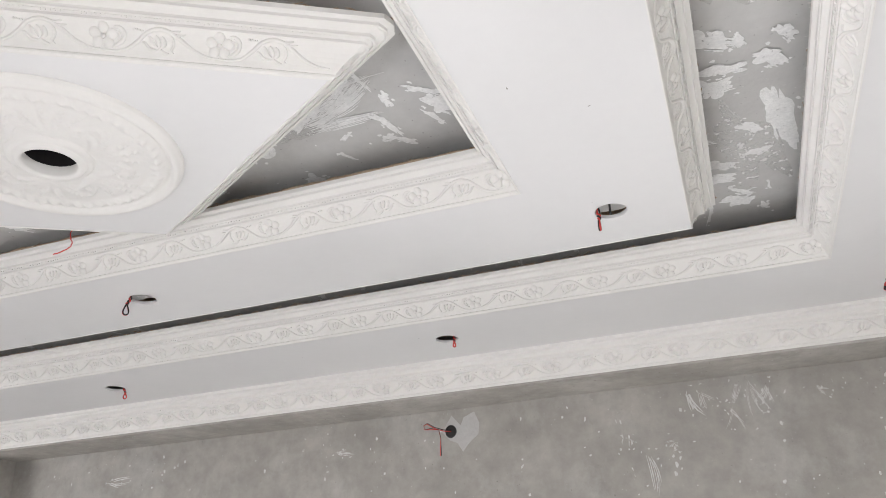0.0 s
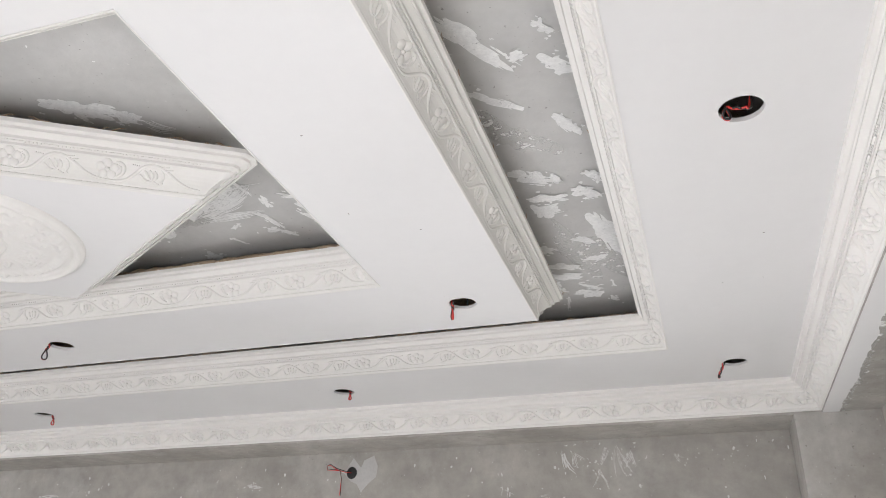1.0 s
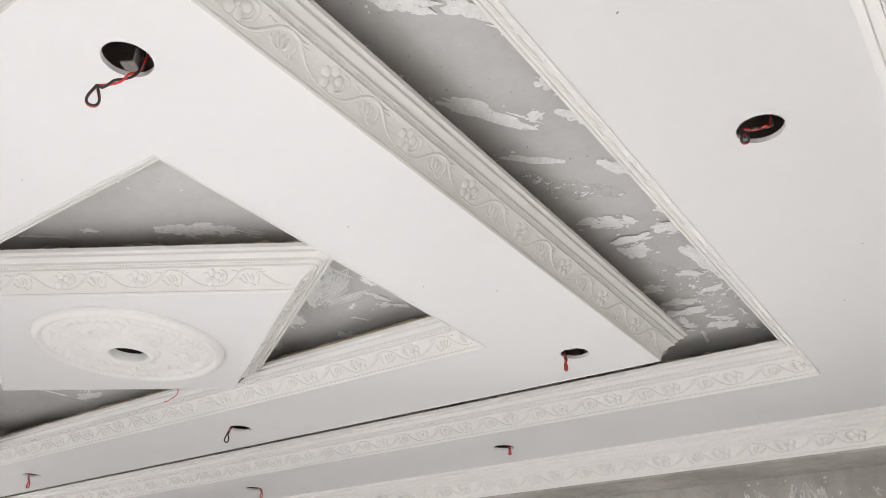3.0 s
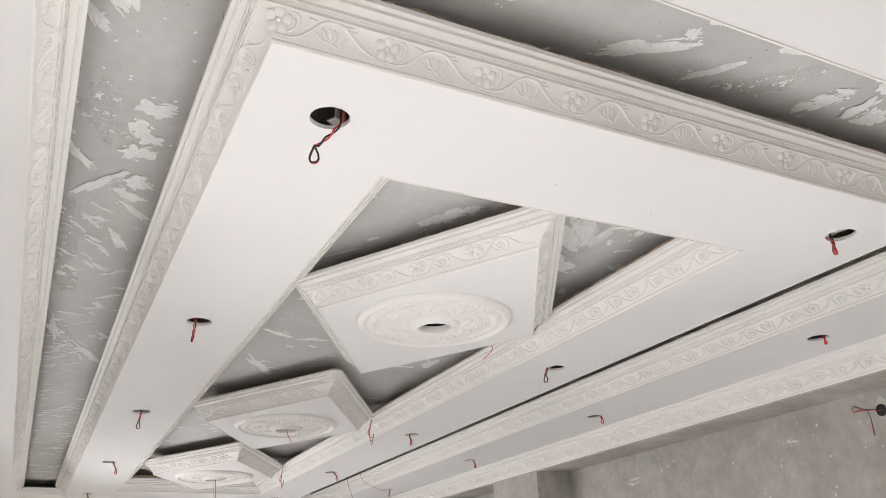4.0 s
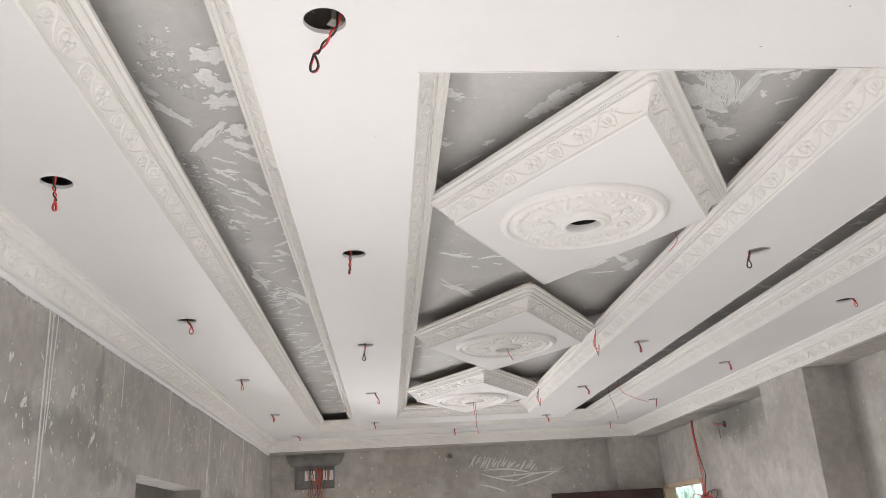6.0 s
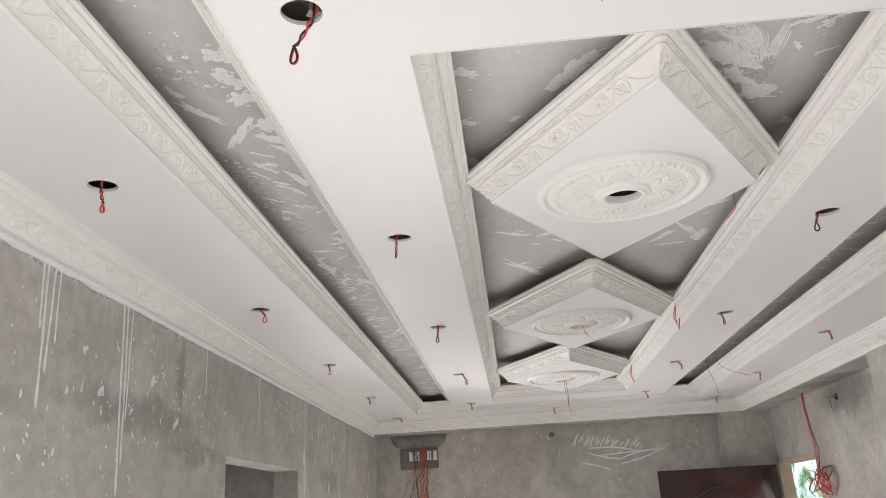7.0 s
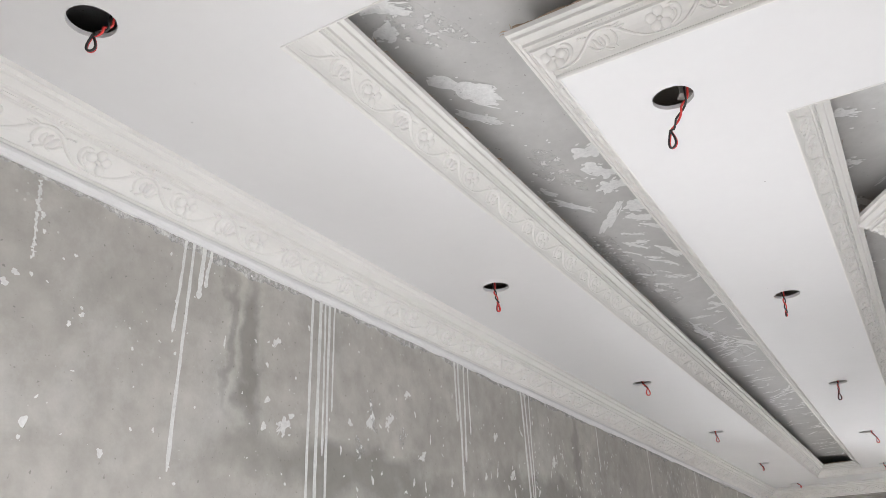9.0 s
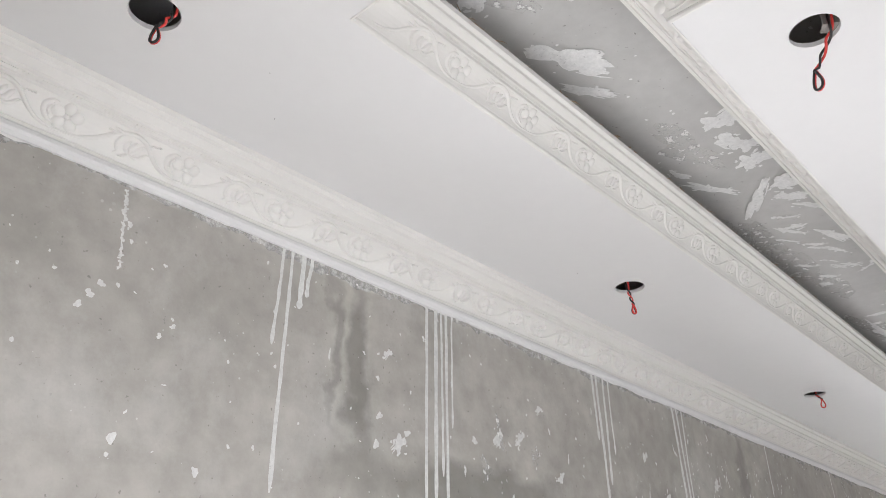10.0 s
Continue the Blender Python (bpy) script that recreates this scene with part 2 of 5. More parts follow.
WALL = (-8.70, 1.085, -0.855, 3.70)      # faces that carry the cornice
ROOM = (-8.96, 1.33, -0.855, 4.0)       # faces of the walls
BEAM_Z = 2.735
HEAD = 2.13


def rect(b):
    x0, x1, y0, y1 = b
    return [(x0, y0), (x1, y0), (x1, y1), (x0, y1)]


# ---- structure ----
def wall(name, boxes, label):
    bm = bmesh.new()
    for b in boxes:
        box(bm, *b)
    return tagged(link(name, bm, PLASTER), label, "wall", kind="structure")


bm = bmesh.new()
box(bm, -9.3, 1.6, -1.1, 4.3, SLAB_Z, SLAB_Z + 0.15)
tagged(link("ceiling", bm, SLAB), "bare grey cement slab with white putty smears above the gypsum work", "ceiling", kind="structure")
bm = bmesh.new()
box(bm, -10.5, 8.0, -6.0, 6.5, -0.12, 0.0)
tagged(link("floor", bm, FLOOR), "plain grey cement screed floor", "floor", kind="structure")

T, TN = 0.2, 0.12
X0, X1, Y0, Y1 = ROOM
SD = (-5.14, -3.47)      # doorway in the south wall
SW = (-1.9, 0.4)      # unseen window openings added in the south wall for the fill lamps
SV = (-7.7, -5.5)
wall("wall_south", [(X0 - T, SV[0], Y0 - T, Y0, 0, SLAB_Z), (SV[0], SV[1], Y0 - T, Y0, 1.72, SLAB_Z), (SV[0], SV[1], Y0 - T, Y0, 0, 0.5), (SV[1], SD[0], Y0 - T, Y0, 0, SLAB_Z), (SD[0], SD[1], Y0 - T, Y0, HEAD, SLAB_Z), (SD[1], SW[0], Y0 - T, Y0, 0, SLAB_Z),
                    (SW[0], SW[1], Y0 - T, Y0, 1.72, SLAB_Z), (SW[0], SW[1], Y0 - T, Y0, 0, 0.5), (SW[1], X1 + 0.125, Y0 - T, Y0, 0, SLAB_Z)],
     "bare grey cement plaster wall with white paint runs")
ND = (-8.75, -7.48)
# unseen window opening added for the north-east fill lamp
NV = (-2.5, 0.5)
wall("wall_north", [(X0 - T, ND[0], Y1, Y1 + TN, 0, SLAB_Z), (ND[0], ND[1], Y1, Y1 + TN, HEAD, SLAB_Z), (ND[1], NV[0], Y1, Y1 + TN, 0, SLAB_Z), (NV[0], NV[1], Y1, Y1 + TN, 1.72, SLAB_Z), (NV[0], NV[1], Y1, Y1 + TN, 0, 0.5), (NV[1], X1 + 0.125, Y1, Y1 + TN, 0, SLAB_Z)],
     "bare grey cement plaster wall splashed with putty")
wall("wall_west", [(X0 - T, X0, Y0, Y1, 0, SLAB_Z)], "bare grey cement plaster wall with putty scribbles")
ED = (-0.5, 1.86)
wall("wall_east", [(X1, X1 + 0.125, Y0, ED[0], 0, SLAB_Z), (X1, X1 + 0.125, ED[0], ED[1], HEAD, SLAB_Z), (X1, X1 + 0.125, ED[1], Y1, 0, SLAB_Z)],
     "rough grey cement plaster wall with a wide opening")
for name, b in (("beam_north", (WALL[0], WALL[1], WALL[3], Y1, BEAM_Z, SLAB_Z)), ("beam_east", (WALL[1], X1, Y0, Y1, BEAM_Z, SLAB_Z)), ("beam_west", (X0, WALL[0], Y0, Y1, BEAM_Z, SLAB_Z))):
    bm = bmesh.new()
    box(bm, *b)
    tagged(link(name, bm, PLASTER), "grey plastered concrete beam under the slab", "beam", kind="structure")
for b in ((0.965, X1, 3.69, Y1, 0, BEAM_Z), (-5.06, -4.33, 3.69, Y1, 0, BEAM_Z), (X0, WALL[0] - 0.003, 3.42, Y1, 0, BEAM_Z)):
    bm = bmesh.new()
    box(bm, *b)
    tagged(link("column", bm, PLASTER), "grey plastered square column against the wall", "column", kind="structure")
# dark room behind the south doorway
bm = bmesh.new()
for b in ((-6.2, -2.6, -6.0, -5.85, 0, 2.6), (-6.2, -6.05, -5.85, Y0 - T, 0, 2.6), (-2.75, -2.6, -5.85, Y0 - T, 0, 2.6), (-6.2, -2.6, -6.0, Y0 - T, 2.6, 2.7)):
    box(bm, *b)
tagged(link("wall_back_room", bm, PLASTER), "unlit plastered room behind the doorway", "wall", kind="structure")

# ---- gypsum soffits with round lamp holes ----
HOLE_R = 0.051
S_HOLES = [(x, -0.485) for x in (0.735, -1.105, -2.925, -4.69, -6.52, -8.3)]
N_HOLES = [(x, 3.307) for x in (0.727, -1.13, -2.98, -4.77, -6.59, -8.3)]
E_HOLES = [(0.728, 1.392)]
W_HOLES = [(-8.3, 1.42)]
MS_HOLES = [(x, 0.466) for x in (-0.23, -1.907, -3.675, -5.52, -7.42)]
MN_HOLES = [(x, 2.350) for x in (-0.226, -2.025, -3.88, -5.64, -7.42)]


def strip(bm, x0, x1, y0, y1, holes, along="x"):
    holes = sorted(holes, key=lambda h: h[0 if along == "x" else 1])
    a0, a1 = (x0, x1) if along == "x" else (y0, y1)
    cuts = [a0]
    for i, h in enumerate(holes):
        a = h[0 if along == "x" else 1]
        cuts += [max(a - 0.16, a0), min(a + 0.16, a1)]
    cuts.append(a1)
    for i, (a, b) in enumerate(zip(cuts, cuts[1:])):
        if b - a < 1e-4:
            continue
        cell = [(a, y0), (b, y0), (b, y1), (a, y1)] if along == "x" else [(x0, a), (x1, a), (x1, b), (x0, b)]
        if i % 2:
            plate_with_hole(bm, cell, Z, Z + BOARD, holes[i // 2], HOLE_R)
        else:
            plate_with_hole(bm, cell, Z, Z + BOARD)


def raw_top(ob):
    """The raw upper face of a cast board, unseen, in coir brown that tints the gap's bounced light."""
    ob.data.materials.append(COIR)
    for p in ob.data.polygons:
        if p.normal.z > 0.9:
            p.material_index = 1


def soffit(name, outer, inner, south, north, east, west, label):
    bm = bmesh.new()
    ox0, ox1, oy0, oy1 = outer
    ix0, ix1, iy0, iy1 = inner
    strip(bm, ox0, ox1, oy0, iy0, south)
    strip(bm, ox0, ox1, iy1, oy1, north)
    strip(bm, ix1, ox1, iy0, iy1, east, "y")
    strip(bm, ox0, ix0, iy0, iy1, west, "y")
    bmesh.ops.remove_doubles(bm, verts=bm.verts, dist=1e-5)
    bmesh.ops.recalc_face_normals(bm, faces=bm.faces)
    ob = link(name, bm, GYPSUM)
    raw_top(ob)
    return tagged(ob, label, "ceiling", kind="structure") if label else ob


soffit("soffit_outer", WALL, OUT, S_HOLES, N_HOLES, E_HOLES, W_HOLES, "white gypsum board soffit round the walls with round lamp holes")
frame_board = soffit("board", MID, INN, MS_HOLES, MN_HOLES, [], [], "")
hanging_frame = tagged(new("ceiling_frame"), "hanging white gypsum frame with lamp holes and vine mouldings", "ceiling frame")
frame_board.parent = hanging_frame

# ---- mouldings ----
COVE0, COVE1 = (0.009, 0.012), (0.053, 0.066)
SAG = 0.007
PROFILE = [(0, -0.002), (0.004, -0.002), (0.008, 0.002), (0.009, 0.007), (0.007, 0.010), COVE0]
for k in range(1, 6):
    f = k / 6
    sag = SAG * math.sin(math.pi * f)
    PROFILE.append((0.009 + 0.044 * f - 0.775 * sag, 0.012 + 0.054 * f + 0.632 * sag))
PROFILE += [COVE1, (0.0525, 0.0668), (0.0560, 0.0630), (0.0595, 0.0645), (0.0597, 0.0690), (0.0596, 0.0722), (0.0655, 0.0792), (0.0683, 0.0762), (0.0716, 0.0782), (0.0716, 0.0828), (0.0722, 0.0872),
            (0.0810, 0.0920), (0.0872, 0.0960), (0.0903, 0.0927), (0.0936, 0.0947), (0.0936, 0.0995), (0.0940, 0.1035), (0.0975, 0.1050), (0.1060, 0.1070), (0.1070, 0.1200), (0.0880, 0.1210), (0.0300, 0.0800), (0.0, BOARD)]
BACK = 4            # the profile's last faces: the raw back, never seen from below, browned to tint the bounce
PERIOD = 0.265
FLARE_OUT, FLARE_MID, FLARE_INN = (0.9, 0.92, 1.25, 1.0), (0.88, 0.88, 0.75, 0.9), (1.0, 0.9, 1.05, 1.0)


def offset(loop, u, flare=1.0):
    """The loop (anticlockwise) moved outward by u; flare: one factor, or one for each side of a rectangle (south, east, north, west)."""
    if isinstance(flare, tuple):
        (x0, y0), (x1, y1) = loop[0], loop[2]
        fs, fe, fn, fw = (u * f for f in flare)
        return [Vector(q) for q in ((x0 - fw, y0 - fs), (x1 + fe, y0 - fs), (x1 + fe, y1 + fn), (x0 - fw, y1 + fn))]
    u *= flare
    out = []
    n = len(loop)
    for i in range(n):
        p, a, b = Vector(loop[i]), Vector(loop[i - 1]), Vector(loop[(i + 1) % n])
        d0, d1 = (p - a).normalized(), (b - p).normalized()
        n0, n1 = Vector((d0.y, -d0.x)), Vector((d1.y, -d1.x))
        m = (n0 + n1) / (1 + n0.dot(n1))
        out.append(p + u * m)
    return out


def dome(s, w, a, b, turn, h, n=8):
    """A low cushion on the cove: points (along, across, height) and faces."""
    pts, faces = [], []
    for f, hh in ((1.0, -0.0006), (0.72, h * 0.75)):
        for k in range(n):
            t = 2 * math.pi * k / n
            x, y = a * f * math.cos(t), b * f * math.sin(t)
            pts.append((s + x * math.cos(turn) - y * math.sin(turn), w + x * math.sin(turn) + y * math.cos(turn), hh))
    pts.append((s, w, h))
    for k in range(n):
        j = (k + 1) % n
        faces += [(k, j, n + j, n + k), (n + k, n + j, 2 * n)]
    return pts, faces


def ridge(line, half, h):
    """A rounded ridge along a line of (along, across)."""
    pts, faces = [], []
    m = len(line)
    for i, (s, w) in enumerate(line):
        a, b = line[max(i - 1, 0)], line[min(i + 1, m - 1)]
        dx, dy = b[0] - a[0], b[1] - a[1]
        d = math.hypot(dx, dy) or 1
        nx, ny = -dy / d, dx / d
        f = min(1, 0.35 + 2.2 * min(i, m - 1 - i) / m)
        for o, hh in ((-half, -0.0006), (-half * 0.45, h * 0.85), (half * 0.45, h * 0.85), (half, -0.0006)):
            pts.append((s + nx * o * f, w + ny * o * f, hh * (f if hh > 0 else 1)))
    for i in range(m - 1):
        for k in range(3):
            p = 4 * i + k
            faces.append((p, p + 1, p + 5, p + 4))
    return pts, faces


def vine_motif():
    """One repeat of the cast vine along 0..PERIOD: a flower with a curled leaf, a running stem, and a tulip under the stem's arch."""
    W, P = 0.0702, PERIOD
    pts, faces = [], []

    def add(pf):
        o = len(pts)
        pts.extend(pf[0])
        faces.extend(tuple(i + o for i in f) for f in pf[1])

    def curve(line, half, h, n=6):
        """A ridge through a few points given in shares of the repeat and of the cove."""
        q = [Vector((a * P, b * W)) for a, b in line]
        fine = []
        for i, (a, b) in enumerate(zip(q, q[1:])):
            c, d = q[max(i - 1, 0)], q[min(i + 2, len(q) - 1)]
            for k in range(n):
                f = k / n
                v = 0.5 * (2 * a + (b - c) * f + (2 * c - 5 * a + 4 * b - d) * f * f + (3 * a - c - 3 * b + d) * f ** 3)
                fine.append((v.x, v.y))
        fine.append(tuple(q[-1]))
        add(ridge(fine, half, h))
    # the stem runs low under the flower and arches over the tulip
    curve(((0.0, 0.13), (0.10, 0.12), (0.20, 0.22), (0.29, 0.47), (0.37, 0.76), (0.47, 0.90), (0.57, 0.83), (0.66, 0.62), (0.76, 0.36), (0.88, 0.18), (1.0, 0.13)), 0.0050, 0.0072)
    # flower: five petals with a rim, and its eye
    for k in range(5):
        a = 2 * math.pi * k / 5 + 0.3
        add(dome(0.0195 * math.cos(a), W * 0.55 + 0.0170 * math.sin(a), 0.0150, 0.0132, a, 0.0066, 10))
    add(dome(0.0, W * 0.55, 0.0070, 0.0068, 0, 0.0098))
    # leaf that curls round the flower
    curve(((0.09, 0.86), (0.135, 0.85), (0.172, 0.70), (0.165, 0.48), (0.125, 0.33), (0.075, 0.24)), 0.0058, 0.0074)
    curve(((0.105, 0.72), (0.135, 0.66), (0.140, 0.52), (0.120, 0.42)), 0.0036, 0.0058)
    curve(((0.118, 0.80), (0.150, 0.74), (0.155, 0.58)), 0.0022, 0.0044)
    # tulip: three petals that open upwards, and a flame below
    for line, half in ((((0.47, 0.30), (0.425, 0.40), (0.405, 0.55), (0.385, 0.66)), 0.0058), (((0.475, 0.30), (0.470, 0.46), (0.455, 0.60), (0.440, 0.70)), 0.0056), (((0.485, 0.30), (0.515, 0.42), (0.510, 0.56), (0.495, 0.68)), 0.0058)):
        curve(line, half, 0.0074)
    curve(((0.475, 0.31), (0.430, 0.24), (0.385, 0.30), (0.350, 0.44), (0.325, 0.46)), 0.0036, 0.0058)
    curve(((0.475, 0.30), (0.520, 0.18), (0.560, 0.15)), 0.0034, 0.0054)
    # tendril under the arch and the split leaf tips on it
    curve(((0.555, 0.80), (0.590, 0.62), (0.595, 0.42), (0.575, 0.26), (0.600, 0.16)), 0.0034, 0.0056)
    curve(((0.54, 0.86), (0.60, 0.84), (0.66, 0.90)), 0.0034, 0.0058)
    curve(((0.58, 0.78), (0.64, 0.75), (0.70, 0.79)), 0.0030, 0.0052)
    for k in range(4):
        add(dome(P * (0.262 + 0.023 * k), W * (0.84 - 0.012 * k), 0.0036 - 0.0004 * k, 0.0030, 0.3, 0.0042, 6))
    return pts, faces


MOTIF = vine_motif()


def moulding(loop, i, sign, z, parent, grow=1.0, label="", flare=1.0, tips=False):
    """Side i of a closed loop of moulding that grows outward (sign 1) or inward (-1), with its cast vine."""
    n = len(loop)
    bm = bmesh.new()
    a, b = [], []
    for u, v in PROFILE:
        o = offset(loop, sign * u * grow, flare)
        p, q = o[i], o[(i + 1) % n]
        if tips:
            cut = max(0.0, u - 0.03) * TIP_CUT
            p, q = (e + (f - e).normalized() * (cut if abs(e.x) > abs(e.y) else 0.0) for e, f in ((p, q), (q, p)))
        a.append(bm.verts.new((p.x, p.y, z + v * grow)))
        b.append(bm.verts.new((q.x, q.y, z + v * grow)))
    m = len(PROFILE)
    for k in range(m):
        j = (k + 1) % m
        bm.faces.new((a[k], a[j], b[j], b[k]))
    bm.faces.new(a)
    bm.faces.new(b[::-1])
    for f in list(bm.faces)[m - BACK:m - 1]:
        f.material_index = 1
    bmesh.ops.recalc_face_normals(bm, faces=bm.faces)
    body = part("moulding", bm, CAST, parent, label)
    body.data.materials.append(COIR)
    p, q = Vector(loop[i]), Vector(loop[(i + 1) % n])
    d = (q - p).normalized()
    out = sign * Vector((d.y, -d.x))
    length = (q - p).length + (0 if sign > 0 else -0.1 * grow)
    start = 0.0 if sign > 0 else 0.05 * grow
    reps = max(1, round(length / (PERIOD * grow)))
    step = length / reps
    if isinstance(flare, tuple):
        flare = flare[i]
    run = (COVE1[0] - COVE0[0]) * flare
    across = Vector((out.x * run, out.y * run, COVE1[1] - COVE0[1]))
    W = across.length
    ax = across / W
    nv = Vector((out.x * 0.775, out.y * 0.775, -0.632))
    base = Vector((p.x, p.y, z)) + grow * Vector((out.x * COVE0[0] * flare, out.y * COVE0[0] * flare, COVE0[1]))
    d3 = Vector((d.x, d.y, 0))
    pts = np.array(MOTIF[0])
    sag = SAG * np.sin(np.pi * np.clip(pts[:, 1] / W, 0, 1))
    verts, faces = [], []
    cross = np.outer(pts[:, 1] * grow, np.array(ax)) + np.outer((pts[:, 2] * (1.25 if grow > 1 else 0.82) - sag + 0.0004) * grow, np.array(nv))
    for r in range(reps):
        along = start + (r + pts[:, 0] / PERIOD) * step
        o = r * len(pts)
        verts.extend((np.array(base) + np.outer(along, np.array(d3)) + cross).tolist())
        faces.extend([tuple(k + o for k in f) for f in MOTIF[1]])
    # a row of one long bar and four ticks along the fillet
    n_dash = max(1, round(length / 0.085))
    for r in range(n_dash):
        s0 = start + r * length / n_dash
        for c, e in ((0.003, 0.040), (0.0455, 0.0500), (0.0555, 0.0600), (0.0655, 0.0700), (0.0755, 0.0800)):
            o = len(verts)
            for s in (s0 + c, s0 + e):
                for u, v, lift in ((0.0609, 0.0731, 0.0), (0.0612, 0.0734, 0.0026), (0.0645, 0.0772, 0.0026), (0.0648, 0.0775, 0.0)):
                    t = Vector((p.x, p.y, z)) + d3 * s + grow * Vector((out.x * (u * flare + lift * 0.76), out.y * (u * flare + lift * 0.76), v - lift * 0.65))
                    verts.append(tuple(t))
            faces += [(o, o + 1, o + 5, o + 4), (o + 1, o + 2, o + 6, o + 5), (o + 2, o + 3, o + 7, o + 6), (o, o + 3, o + 2, o + 1), (o + 4, o + 5, o + 6, o + 7)]
    me = bpy.data.meshes.new("vine_relief")
    me.from_pydata(verts, [], faces)
    me.materials.append(CAST)
    for f in me.polygons:
        f.use_smooth = f.index < reps * len(MOTIF[1])
    rel = new("vine_relief", me)
    rel.parent = body
    return body


def moulding_ring(name, loop, sign, z, label, grow=1.0, flare=1.0, thing=None):
    for i in range(len(loop)):
        root = thing or tagged(new(name), label, "moulding", group=name + "s", kind="structure")
        moulding(loop, i, sign, z, root, grow, "", flare)


moulding_ring("soffit_moulding", rect(OUT), -1, Z, "white cast gypsum moulding with a vine along the soffit opening", 1.0, FLARE_OUT)
moulding_ring("frame_moulding", rect(MID), 1, Z, "", 1.0, FLARE_MID, hanging_frame)
moulding_ring("opening_moulding", rect(INN), -1, Z, "", 1.0, FLARE_INN, hanging_frame)
moulding_ring("cornice", rect(WALL), -1, Z - 0.120 * 1.1, "white cast gypsum cornice with a vine along the wall", 1.1)

# smooth foot of the cornice along the south wall
bm = bmesh.new()
foot = [(0.0, 2.7185), (0.007, 2.7185), (0.015, 2.7235), (0.0185, 2.7310), (0.0165, 2.7400), (0.011, 2.7475), (0.0, 2.7475)]
ends = [[bm.verts.new((x, WALL[2] + u, z)) for u, z in foot] for x in (WALL[0], WALL[1])]
for k in range(len(foot)):
    j = (k + 1) % len(foot)
    bm.faces.new((ends[0][k], ends[0][j], ends[1][j], ends[1][k]))
bm.faces.new(ends[0])
bm.faces.new(ends[1][::-1])
bmesh.ops.recalc_face_normals(bm, faces=bm.faces)
tagged(link("trim_cornice_foot", bm, GYPSUM), "smooth white gypsum strip under the cornice", "trim", kind="structure")

def shade_strip(loop, i, sign, flare):
    """A rough coir-brown strip, added on a moulding's raw top to block light behind it."""
    a, b = offset(loop, sign * 0.060, flare), offset(loop, sign * 0.088, flare)
    n = len(loop)
    (p, q), (r, t) = (a[i], a[(i + 1) % n]), (b[i], b[(i + 1) % n])
    bm = bmesh.new()
    m = max(8, int((q - p).length / 0.035))
    rows = []
    for k in range(m + 1):
        f = k / m
        u, v = p + (q - p) * f, r + (t - r) * f
        h = 0.150 + 0.010 * noise.noise(Vector((k * 0.9, i, 3 * flare[i]))) + 0.006 * noise.noise(Vector((k * 0.31, i, 9)))
        e = (v - u) * (0.12 * noise.noise(Vector((k * 0.7, i, 20))))
        rows.append([bm.verts.new((c.x, c.y, Z + z)) for c, z in ((u, 0.102), (u + e, h - 0.008), ((u + v) / 2 + e, h), (v + e, h - 0.012), (v, 0.1215))])
    for c, d in zip(rows, rows[1:]):
        for k in range(5):
            j = (k + 1) % 5
            bm.faces.new((c[k], c[j], d[j], d[k]))
    bm.faces.new(rows[0])
    bm.faces.new(rows[-1][::-1])
    bmesh.ops.recalc_face_normals(bm, faces=bm.faces)
    part("shade_strip", bm, COIR, hanging_frame, "rough brown strip added to block light above the moulding")


for i in range(4):
    shade_strip(rect(MID), i, 1, FLARE_MID)
    shade_strip(rect(INN), i, -1, FLARE_INN)

for x in (-7.4, -5.0, -2.6, -0.24):
    for y in (0.36, 2.46):
        bm = bmesh.new()
        tube(bm, [(x, y, Z + BOARD), (x, y, SLAB_Z)], 0.004)
        part("hanger_rod", bm, STEEL, hanging_frame)

# ---- diamond panels ----
PANEL_A, PANEL_B, TIP_CUT = 0.86, 0.515, 0.8


